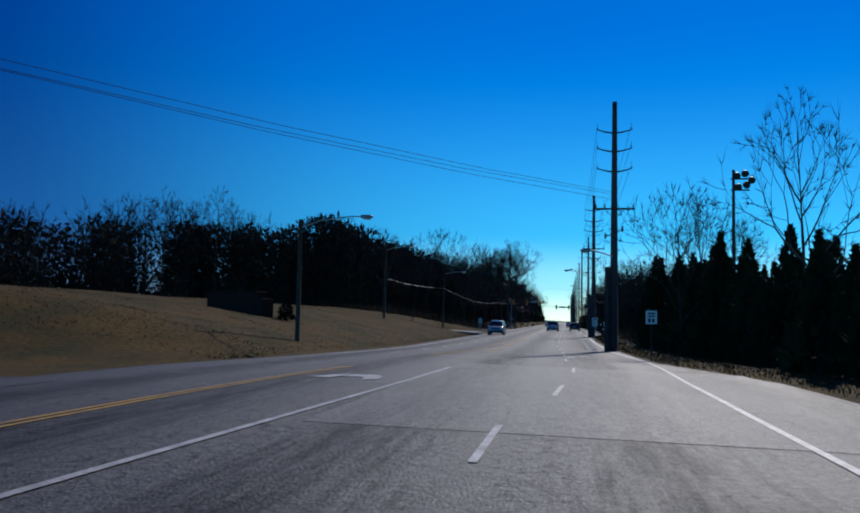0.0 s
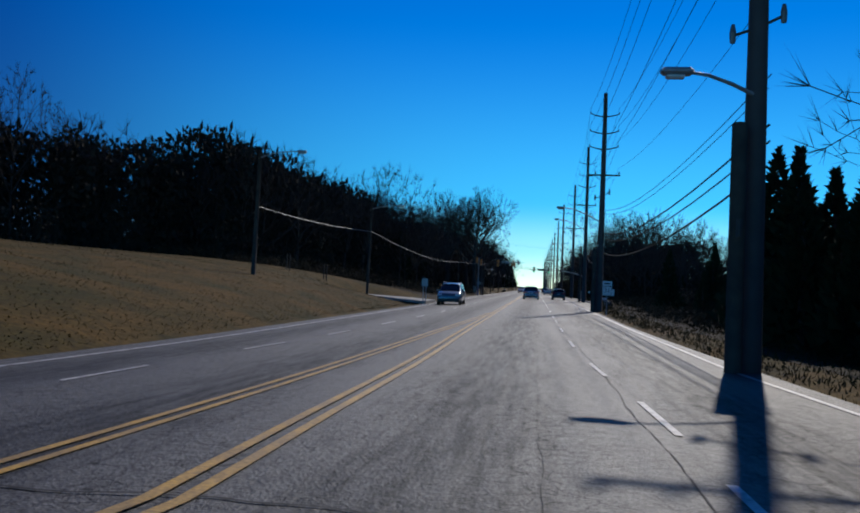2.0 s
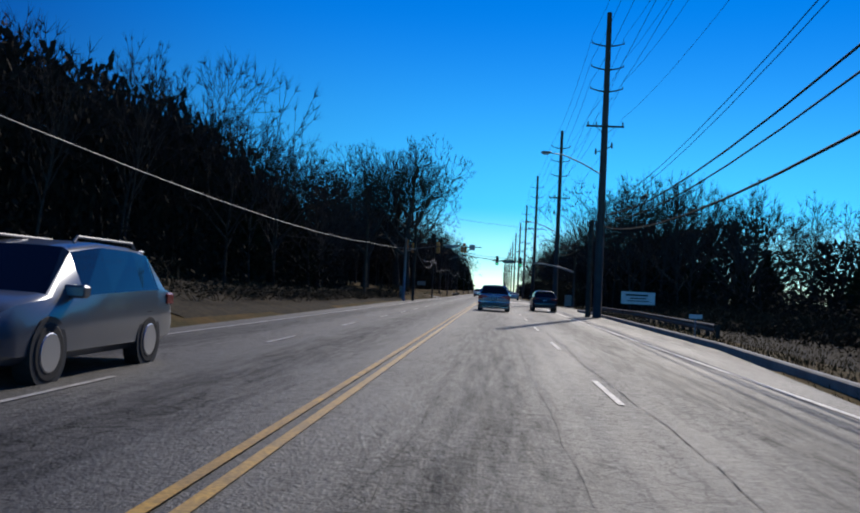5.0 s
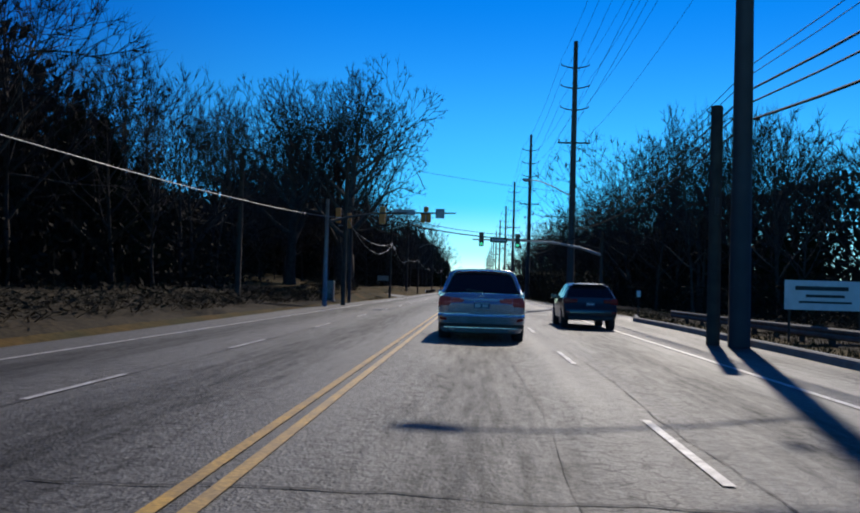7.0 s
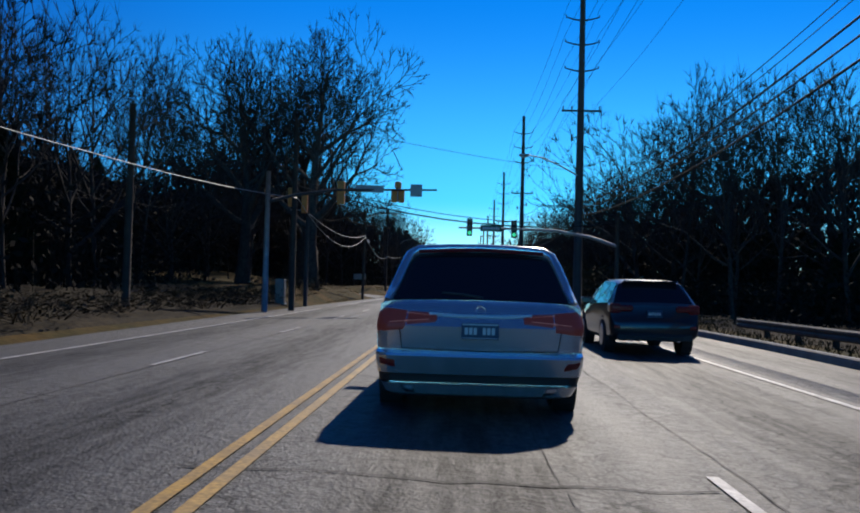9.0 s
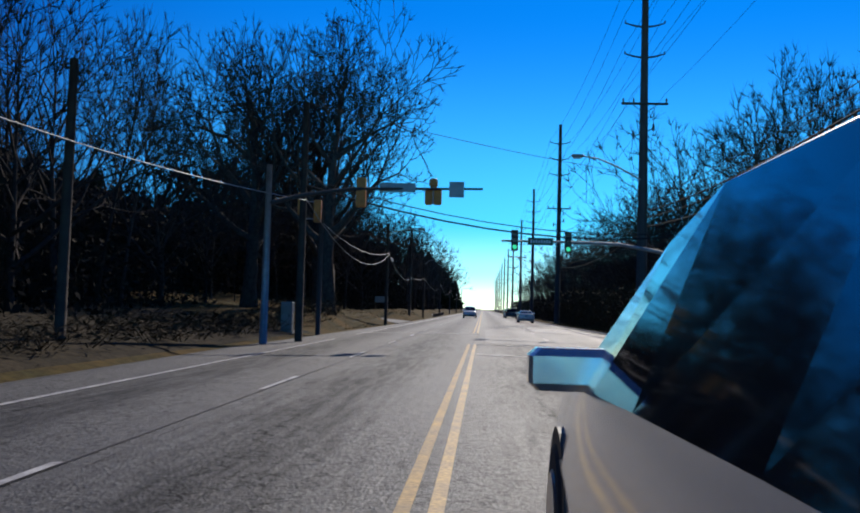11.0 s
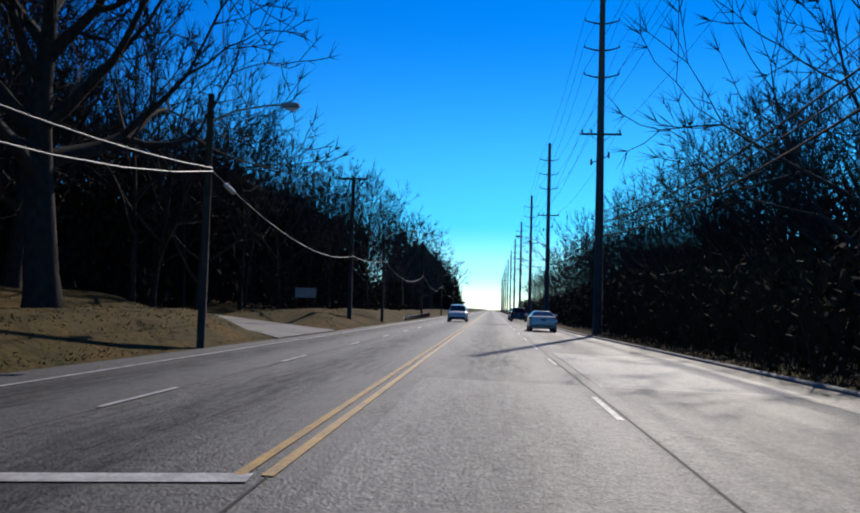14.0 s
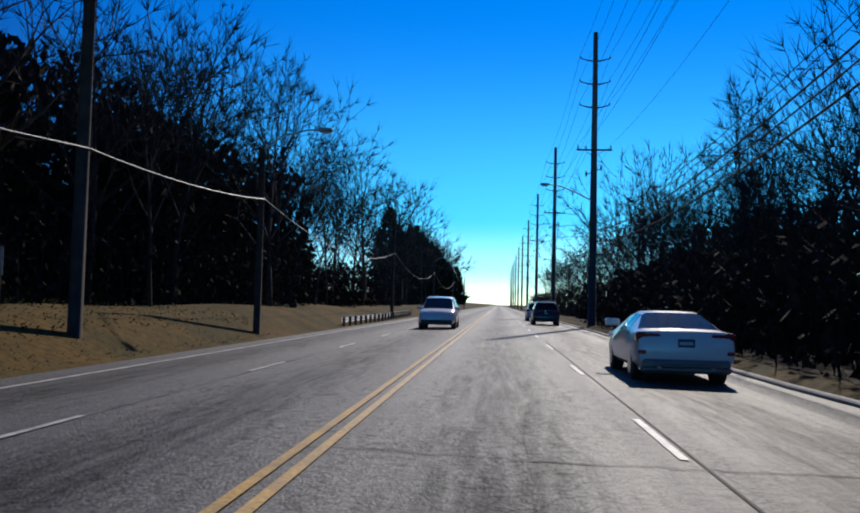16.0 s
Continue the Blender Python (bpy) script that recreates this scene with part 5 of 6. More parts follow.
def car(name, at, turn, label, category, paint, spec=SUV, rear=4, front=9, sides=(5, 9), zs=1.0, ws=1.0, lamps=True, plate=True, rails=False, lit=False, chrome=True, fine_tail=False):
    e = thing(name, at, label, category, turn=turn)
    v, groups = car_skin(spec, rear, front, sides)
    v = [(x * ws, y, z if z < 0.9 else 0.9 + (z - 0.9) * zs) for x, y, z in v]
    body = None
    for part, faces in groups.items():
        pv, pf = packed(v, faces)
        part = part.replace("far_", "")
        ob = mesh_object(part, pv, pf, paint if part == "body" else M_GLASS, e if part == "body" else body, smooth=part == "body")
        if part == "body":
            body = ob
            md = ob.modifiers.new("edges", 'EDGE_SPLIT')
            md.split_angle = radians(38)
    length = spec[-1][0]
    low = spec is SEDAN
    hz = 0.0 if not low else -0.10
    w = (0.93 if not low else 0.885) * ws
    if fine_tail:
        suv_tail(e, body, paint)
    else:
        # bumper cladding and its recess
        b = Build()
        b.box(-0.80 * ws, 0.80 * ws, -0.03, 0.1, 0.30, 0.46, 0.03)
        b.box(-0.62 * ws, 0.62 * ws, -0.045, 0.0, 0.36, 0.42, 0.015)
        if low:
            b.box(-0.84 * ws, 0.84 * ws, 0.0, 0.30, 0.20, 0.34, 0.05)
        b.done("rear_cladding", M_TRIM if not low else M_GREY_CAR, e, "dark lower bumper")
    b = Build()
    b.box(-0.80 * ws, 0.80 * ws, length - 0.08, length + 0.03, 0.24, 0.5, 0.04)
    b.done("front_grille", M_TRIM, e)
    # lamps
    for s in (-1, 1):
        if not fine_tail:
            b = Build()
            xa, xb = sorted((s * 0.46 * ws, s * w * 1.0))
            b.box(xa, xb, 0.055, 0.16, 0.90 + hz, 1.03 + hz, 0.03)
            xa, xb = sorted((s * 0.72 * ws, s * w * 1.035))
            b.box(xa, xb, 0.07, 0.34, 0.86 + hz, 1.06 + hz, 0.03)
            b.done("tail_light", M_RED, e, "red tail light")
            Build().tube([(s * 0.5 * ws, -0.02, 0.33), (s * 0.5 * ws, 0.2, 0.33)], 0.045, 10).done("exhaust", M_CHROME, e)
            b = Build()
            xa, xb = sorted((s * 0.74 * ws, s * 0.88 * ws))
            b.box(xa, xb, -0.02, 0.06, 0.55, 0.62, 0.01)
            b.done("reflector", M_RED, e)
        b = Build()
        xa, xb = sorted((s * 0.50 * ws, s * 0.84 * ws))
        b.box(xa, xb, length - 0.24, length - 0.02, 0.70, 0.84, 0.04)
        b.done("headlight", M_HEAD_LIT if lit else M_HEADLAMP, e, "clear headlight")
        xa, xb = sorted((s * 0.80 * ws, s * 1.11 * ws))
        Build().box(xa, xb, length * 0.655, length * 0.69, 1.0, 1.16, 0.03).done("mirror", paint, e)
    if chrome and not fine_tail:
        Build().box(-0.46 * ws, 0.46 * ws, 0.06, 0.13, 1.02 + hz, 1.045 + hz, 0.008).done("chrome_strip", M_CHROME, e, "bright chrome tailgate strip")
    if plate and not fine_tail:
        b = Build()
        b.box(-0.155, 0.155, 0.035 if not low else 0.0, 0.07, 0.78 + hz, 0.94 + hz, 0.004)
        p = b.done("number_plate", M_PLATE, e, "dark number plate with pale bars")
        for k in range(6):
            x = -0.125 + 0.042 * k
            y = 0.035 if not low else 0.0
            Build().box(x, x + 0.028, y - 0.003, y - 0.0005, 0.83 + hz, 0.89 + hz).done("marking", M_SIGN_W, p)
    if not low and not fine_tail:
        b = Build()
        b.box(-0.60 * ws, 0.60 * ws, 0.46, 0.66, (1.615 - 0.9) * zs + 0.9, (1.655 - 0.9) * zs + 0.9, 0.015)
        b.done("spoiler", paint, e)
        Build().tube([(0, 0.55, 1.13), (0.12, 0.46, 1.24), (0.34, 0.42, 1.26)], 0.012, 5).done("wiper", M_TRIM, e)
    Build().box(-0.02, 0.02, length * (0.40 if low else 0.26), length * (0.44 if low else 0.3), spec[4][6] * 1.0 if fine_tail else spec[6][6] * 1.0, (spec[6][6] - 0.9) * zs + 0.9 + 0.07, 0.01).done("aerial_fin", paint, e)
    if rails:
        for s in (-1, 1):
            Build().tube([(s * 0.62 * ws, 0.9, (1.66 - 0.9) * zs + 0.9), (s * 0.62 * ws, 1.0, (1.74 - 0.9) * zs + 0.9), (s * 0.62 * ws, 2.7, (1.74 - 0.9) * zs + 0.9),
                          (s * 0.62 * ws, 2.8, (1.66 - 0.9) * zs + 0.9)], 0.022, 6).done("roof_rail", M_GALV, e)
    # wheels
    r = 0.37 if not low else 0.335
    for wy in (0.98 * length / 4.95, 3.88 * length / 4.95):
        for s in (-1, 1):
            x = s * (0.84 if not low else 0.775) * ws
            wh = Build().tube([(x - 0.13, wy, r), (x - 0.11, wy, r), (x, wy, r), (x + 0.11, wy, r), (x + 0.13, wy, r)], [r * 0.86, r * 0.99, r, r * 0.99, r * 0.86], 24).done("tyre", M_TYRE, e)
            rb = Build().tube([(x + s * 0.125, wy, r), (x + s * 0.14, wy, r)], [r * 0.66, r * 0.6], 18)
            rb.done("rim", M_RIM, wh)
            Build().tube([(x - s * 0.10, wy, r), (x + s * 0.118, wy, r)], [r * 1.14, r * 1.14], 24).done("wheel_arch", M_TRIM, e)
    return e


M_HEAD_LIT = plain_glow("lit_headlight", (1.0, 0.97, 0.9), 4.0)
lead = car("suv", (1.71, 148.75, road_z(1.7, 151)), 0, "pearl silver SUV with dark tinted glass standing in the lane", "car", M_SILVER, SUV[4:], 0, 5, (1, 5), fine_tail=True)
lead.scale = (1.06, 1, 1)
car("suv", (5.5, 158.4, road_z(5.3, 158)), 0, "black compact SUV with tinted glass on the road", "car", M_DARK_CAR, zs=0.86, ws=0.96, chrome=False)
car("suv", (5.05, 306.0, road_z(5, 307)), 0, "white SUV with roof rails far along the road", "car", M_WHITE_CAR, rails=True)
car("suv", (5.0, 291.0, road_z(5, 292)), 0, "dark grey SUV with roof rails further along the road", "car", M_DARK_CAR, rails=True)
car("sedan", (5.1, 244.9, road_z(5, 245)), 0, "white four-door sedan in the kerb lane", "car", M_WHITE_CAR, spec=SEDAN, rear=3, front=7, sides=(4, 7), zs=0.84, chrome=False)
car("suv", (-4.35, 106.6, road_z(-4.4, 104)), 180, "dark grey oncoming SUV with roof rails", "car", M_GREY_CAR, rails=True, lit=False, zs=1.04)
car("suv", (-1.55, 277.5, road_z(-1.5, 274)), 180, "white oncoming SUV seen from the front", "car", M_WHITE_CAR, lit=False)


# ---- trees ----
def grow(seed, h, r0, limbs, clear, angle, levels, twig, bole=0.8, reach=0.34, shoots=1, fan=3, stout=0.54):
    """A bare tree: a trunk with main limbs, and a crown that forks again and again into fine twigs."""
    rnd = random.Random(seed)
    wood, fine = Build(), Build()

    def turned(d, ang, az):
        a = d.cross(Vector((0.31, 0.17, 0.93)))
        a.normalize()
        b = d.cross(a)
        side = a * math.cos(az) + b * math.sin(az)
        return (d * math.cos(ang) + side * math.sin(ang)).normalized()

    def branch(p, d, length, r, level):
        if level >= levels:
            for _ in range(fan):
                q = turned(d, radians(rnd.uniform(0, 26)), rnd.uniform(0, 6.28))
                q.z += 0.08
                fine.spike(p, p + q * length * rnd.uniform(0.45, 0.95), twig)
            return
        n = 3 if level < 3 else 2
        pts, radii, q, dd = [p.copy()], [r], p.copy(), d.copy()
        wob = 0.15 if level < 3 else 0.20
        for i in range(n):
            dd = (dd + Vector((rnd.uniform(-wob, wob), rnd.uniform(-wob, wob), rnd.uniform(-wob, wob) + 0.075))).normalized()
            q = q + dd * length / n
            pts.append(q.copy())
            radii.append(max(r * (1 - 0.36 * (i + 1) / n), twig))
        (wood if level <= 2 else fine).tube(pts, radii, 5 if level <= 2 else 3, caps=False)
        az = rnd.uniform(0, 6.28)
        many = 3 if rnd.random() < 0.28 else 2
        for k in range(many):
            ang = radians(rnd.uniform(14, 27) if k == 0 else rnd.uniform(24, 46))
            branch(q, turned(dd, ang, az + 6.28 * k / many + rnd.uniform(-0.5, 0.5)), length * rnd.uniform(0.66, 0.88), max(radii[-1] * (0.9 if k == 0 else 0.68), twig), level + 1)
        for k in range(shoots if level > 1 or rnd.random() < 0.6 else 0):
            i = rnd.randrange(1, n + 1) if n > 1 else 1
            at = pts[i - 1].lerp(pts[i], rnd.random())
            branch(at, turned(dd, radians(rnd.uniform(35, 68)), rnd.uniform(0, 6.28)), length * rnd.uniform(0.45, 0.7), max(radii[i] * 0.45, twig), min(levels, level + 2))

    lean = Vector((rnd.uniform(-0.05, 0.05), rnd.uniform(-0.05, 0.05), 1)).normalized()
    pts, radii, q, dd, n = [Vector((0, 0, -0.4))], [r0 * 1.25], Vector((0, 0, -0.4)), lean, 9
    for i in range(n):
        dd = (dd + Vector((rnd.uniform(-0.07, 0.07), rnd.uniform(-0.07, 0.07), 0.05))).normalized()
        q = q + dd * h * bole / n
        pts.append(q.copy())
        radii.append(r0 * (1 - 0.80 * (i + 1) / n))
    wood.tube(pts, radii, 8, caps=False)
    az = rnd.uniform(0, 6.28)
    for k in range(limbs):
        t = clear + (0.97 - clear) * (k + rnd.random() * 0.8) / limbs
        i = min(int(t * n), n - 1)
        at = pts[i].lerp(pts[i + 1], t * n - i)
        az += 2.4 + rnd.uniform(-0.5, 0.5)
        up = (t - clear) / (1 - clear)
        ang = radians(angle * (1.12 - 0.5 * up) * rnd.uniform(0.8, 1.15))
        d = Vector((math.sin(ang) * math.cos(az), math.sin(ang) * math.sin(az), math.cos(ang)))
        branch(at, d, h * reach * (1.05 - 0.55 * up) * rnd.uniform(0.75, 1.1), max(radii[i] * stout * rnd.uniform(0.85, 1.15), twig * 2), 1 if up < 0.55 else 2)
    branch(q, dd, h * reach * 0.42, radii[-1], 2)
    top = max(v[2] for v in fine.v)
    k = h / top
    wood.v = [(x * k, y * k, z * k if z > 0 else z) for x, y, z in wood.v]
    fine.v = [(x * k, y * k, z * k) for x, y, z in fine.v]
    return wood, fine


def bare_tree(name, label, seed, h, r0, limbs, clear, angle, levels, twig, bole=0.8, reach=0.34, shoots=1, fan=3, stout=0.54):
    wood, fine = grow(seed, h, r0, limbs, clear, angle, levels, twig, bole, reach, shoots, fan, stout)
    t = tagged(wood.done(name, M_BARK, smooth=True), label, "tree", "bare trees")
    fine.done("crown", M_TWIG, t, "fine leafless branches")
    return t


BARE_LABEL = "leafless deciduous tree with grey-brown bark in the roadside woods"
OLD_LABEL = "old spreading leafless tree with a thick dark trunk on the lawn"
for seed, x, y, h in ((21, -9.6, 204, 20.5), (22, -15.2, 205.8, 19.5), (23, -11.9, 213.8, 19.0)):
    t = bare_tree("old_tree", OLD_LABEL, seed, h, 0.68, 14, 0.32, 60, 7, 0.022, 0.66, 0.20, 1, 2, 0.64)
    t.matrix_world = pose(x, y, ground_z(x, y) - 0.05, 0, 0, 40 * seed)
    t.scale = (0.8, 0.8, 1.0)
for x, y, h, turn in ((-20, 226, 15.5, 30), (-22.5, 238, 14.5, 140), (-21.5, 253, 13, 250)):
    o = copy_thing(t, pose(x, y, ground_z(x, y) - 0.05, 0, 0, turn))
    o.scale = (h / 25, h / 25, h / 20)
    o["label"] = "large spreading leafless tree at the edge of the woods"
PROTOS = [bare_tree("bare_tree", BARE_LABEL, 41 + k, 15, r0, limbs, clear, angle, 5, 0.016, bole, reach, 1, 3, 0.6)
          for k, (r0, limbs, clear, angle, bole, reach) in enumerate([(0.20, 13, 0.26, 50, 0.74, 0.24), (0.17, 13, 0.34, 42, 0.80, 0.20), (0.16, 14, 0.30, 36, 0.84, 0.18),
                                                                      (0.24, 11, 0.24, 60, 0.62, 0.28), (0.15, 14, 0.38, 38, 0.82, 0.18), (0.19, 12, 0.28, 48, 0.70, 0.24)])]
NEAR = len(PROTOS)
PROTOS += [bare_tree("bare_tree", BARE_LABEL, 61 + k, 15, r0, limbs, clear, angle, 4, 0.024, bole, reach, 1, 3)
           for k, (r0, limbs, clear, angle, bole, reach) in enumerate([(0.20, 13, 0.24, 52, 0.72, 0.26), (0.17, 14, 0.30, 42, 0.80, 0.21), (0.22, 12, 0.22, 58, 0.64, 0.28)])]
placed = [False] * len(PROTOS)
wood_rnd = random.Random(7)


def set_tree(k, x, y, h, label=""):
    s = h / 15
    wide = s * wood_rnd.uniform(0.72, 0.94)
    m = pose(x, y, ground_z(x, y) - 0.05, 0, 0, wood_rnd.uniform(0, 360))
    if not placed[k]:
        t = PROTOS[k]
        placed[k] = True
        t.matrix_world = m
    else:
        t = copy_thing(PROTOS[k], m)
    t.scale = (wide, wide, s)
    if label:
        t["label"] = label
    return t


# trees that stand out of the hedge
set_tree(5, 9.8, 45, 9.8, "slender leafless tree rising out of the evergreen hedge")
set_tree(2, 13.2, 57, 11.5, "slender leafless tree rising out of the evergreen hedge")
set_tree(1, 15.2, 63, 11.0, "slender leafless tree rising out of the evergreen hedge")
set_tree(0, 16.9, 50, 16.0, "large leafless tree rising behind the evergreen hedge")

set_tree(3, -21, 159, 19.0, "tall spreading leafless tree standing above the roadside woods")
set_tree(0, -37, 96, 14.0, "spreading leafless tree standing above the woods behind the lawn")
set_tree(5, -41, 90, 13.0, "spreading leafless tree standing above the woods behind the lawn")
set_tree(4, 15.6, 197, 16.5, "tall leafless tree standing above the roadside woods")
set_tree(2, 16.5, 189, 13.5, "leafless tree with climbing vines beside the signal")
LEFT_WOOD = [(40, -62), (60, -50), (85, -42), (105, -33), (120, -23), (135, -18), (150, -14.5), (170, -12.5), (195, -16.5), (225, -18), (255, -13), (270, -10.5), (300, -10), (900, -10)]
RIGHT_WOOD = [(0, 24), (100, 24), (120, 36), (155, 32), (168, 26), (182, 20), (194, 18.5), (205, 18.0), (240, 15.5), (300, 13.5), (900, 12)]


def stand(y0, y1, step, rows, edge, sign, h_at, gap=4.5, loose=2.0):
    y = y0
    while y < y1:
        for r in range(rows):
            yy = y + wood_rnd.uniform(-step / 2, step / 2)
            xx = along(edge, yy) + sign * (r * gap + wood_rnd.uniform(0, loose * (1 + 0.3 * r)))
            k = wood_rnd.randrange(NEAR) if r == 0 and yy < 300 else NEAR + wood_rnd.randrange(len(PROTOS) - NEAR)
            lush = 0.94 + 0.32 * noise.noise(Vector((yy * 0.11, sign * 7.0, r * 0.3)))
            set_tree(k, xx, yy, h_at(yy) * min(1.06, lush * wood_rnd.uniform(0.72, 1.14)))
        y += step


stand(50, 122, 5.5, 3, LEFT_WOOD, -1, lambda y: 8.5 + 4 * smooth(74, 88, y) + 1.5 * smooth(108, 125, y))
stand(122, 196, 4.8, 3, LEFT_WOOD, -1, lambda y: 13.2 + 1.6 * smooth(158, 176, y))
stand(196, 222, 6.0, 2, LEFT_WOOD, -1, lambda y: 8.5, 6.0)
stand(222, 300, 4.6, 3, LEFT_WOOD, -1, lambda y: 17.0 - 3.5 * smooth(262, 292, y))
stand(300, 460, 9, 2, LEFT_WOOD, -1, lambda y: 15)
stand(166, 260, 5.0, 3, RIGHT_WOOD, 1, lambda y: 11.5 + 3.5 * smooth(174, 190, y) + 3.5 * smooth(192, 202, y) - 2.5 * smooth(222, 236, y))
stand(232, 300, 4.2, 1, RIGHT_WOOD, 1, lambda y: 15, 3.0, 5.0)
stand(260, 350, 6, 2, RIGHT_WOOD, 1, lambda y: 14)
stand(350, 470, 12, 2, RIGHT_WOOD, 1, lambda y: 14)
stand(112, 166, 8, 2, [(0, 36), (166, 30)], 1, lambda y: 9.5, 8)


# evergreens: columnar, with many small sprays round a dark core
def evergreen(name, label, seed, h, r, sprays, shape):
    rnd = random.Random(seed)
    t = tagged(Build().tube([(0, 0, -0.2), (0, 0, h * 0.5), (0, 0, h * 0.93)], [r * 0.12, r * 0.09, 0.02], 6).done(name, M_BARK), label, "evergreen", "evergreen trees")
    b = Build()
    for _ in range(sprays):
        u = rnd.random() ** 0.85
        a0 = rnd.uniform(0, 2 * math.pi)
        z = h * (0.03 + 0.97 * u)
        rad = r * shape(u) * rnd.uniform(0.4, 1.1) * (1 + 0.22 * math.sin(11 * u + seed) + 0.15 * math.sin(3 * a0 + 6 * u))
        a = a0
        c = Vector((rad * math.cos(a), rad * math.sin(a), z))
        out = Vector((math.cos(a), math.sin(a), rnd.uniform(0.3, 1.6))).normalized()
        side = out.cross(Vector((rnd.uniform(-1, 1), rnd.uniform(-1, 1), rnd.uniform(-0.3, 0.3)))).normalized()
        s = rnd.uniform(0.16, 0.46) * (h / 6) ** 0.5 * (1.15 - 0.75 * u)
        n = len(b.v)
        b.v += [tuple(c - side * s * 0.6), tuple(c + out * s * 0.4 - side * s * 0.15), tuple(c + out * s * 1.5), tuple(c + side * s * 0.6)]
        b.f += [(n, n + 1, n + 2), (n, n + 2, n + 3)]
    b.done("crown", M_NEEDLE, t)
    return t


E_LABEL = "dark green columnar evergreen in a dense roadside hedge"
EVER = [evergreen("evergreen_tree", E_LABEL, 31, 6, 1.15, 950, lambda u: (1 - u) ** 0.95 * (0.75 + 0.25 * min(1, u * 6))),
        evergreen("evergreen_tree", E_LABEL, 32, 6, 1.35, 1000, lambda u: (1 - u) ** 1.1 * (0.7 + 0.3 * min(1, u * 5))),
        evergreen("evergreen_tree", E_LABEL, 33, 6, 1.0, 850, lambda u: (1 - u) ** 0.75)]
ever_set = [False] * 3


def set_evergreen(k, x, y, h, wide=1.0, label=""):
    m = pose(x, y, ground_z(x, y) - 0.05, 0, 0, wood_rnd.uniform(0, 360))
    if ever_set[k]:
        t = copy_thing(EVER[k], m)
    else:
        t, ever_set[k] = EVER[k], True
        t.matrix_world = m
    t.scale = (wide * h / 6, wide * h / 6, h / 6)
    if label:
        t["label"] = label
    return t


set_evergreen(2, -12.6, 48.6, 1.3, 2.4, "low dark clipped shrub beside the entrance sign")
y = 16.0
while y < 74:
    x = along([(0, 12.6), (30, 11.4), (60, 10.8), (75, 11.4)], y)
    h = 2.9 + 2.4 * smooth(30, 50, y) + 0.4 * math.sin(y * 0.31) + wood_rnd.uniform(-1.5, 1.5)
    set_evergreen(wood_rnd.randrange(2), x + wood_rnd.uniform(-0.4, 0.5), y, h)
    set_evergreen(wood_rnd.randrange(2), x + 2.0 + wood_rnd.uniform(-0.4, 0.6), y + 0.9, h * wood_rnd.uniform(0.75, 1.1), 1.1)
    if int(y * 10) % 2 == 0:
        set_evergreen(wood_rnd.randrange(2), x + 4.6 + wood_rnd.uniform(-0.4, 0.6), y + 0.3, h * wood_rnd.uniform(0.85, 1.25), 1.2)
    y += 1.9
for _ in range(22):
    set_evergreen(wood_rnd.randrange(3), wood_rnd.uniform(13.2, 24), wood_rnd.uniform(99, 113), wood_rnd.uniform(2.8, 6.2), 0.95)
for _ in range(26):
    set_evergreen(wood_rnd.randrange(3), wood_rnd.uniform(17, 34), wood_rnd.uniform(50, 98), wood_rnd.uniform(4, 9.5), 0.95)
FAR_EVER = "dark evergreen tree standing in the woods behind the lawn"
for _ in range(14):
    yy = wood_rnd.uniform(146, 182)
    set_evergreen(wood_rnd.randrange(3), along(LEFT_WOOD, yy) - wood_rnd.uniform(2.5, 12), yy, wood_rnd.uniform(5, 9), 1.3, FAR_EVER)
for _ in range(34):
    yy = wood_rnd.uniform(168, 330)
    set_evergreen(wood_rnd.randrange(3), along(RIGHT_WOOD, yy) + wood_rnd.uniform(4, 11), yy, wood_rnd.uniform(4.5, 7.5), 1.3, "dark evergreen tree standing in the roadside woods")
for _ in range(24):
    yy = wood_rnd.uniform(390, 470)
    back = wood_rnd.uniform(0, 14)
    set_evergreen(wood_rnd.randrange(3), -9.5 - back, yy, (9.5 + 0.75 * back) * wood_rnd.uniform(0.85, 1.15), 1.5, "tall dark pine at the far end of the road")
for _ in range(16):
    yy = wood_rnd.uniform(112, 165)
    set_evergreen(wood_rnd.randrange(3), 30 + wood_rnd.uniform(0, 14), yy, wood_rnd.uniform(4, 7), 1.4, "dark evergreen at the back of the brush field")


for _ in range(26):
    set_evergreen(wood_rnd.randrange(3), wood_rnd.uniform(40, 56), wood_rnd.uniform(110, 190), wood_rnd.uniform(7, 11), 1.6, "tall dark evergreen far behind the brush field")


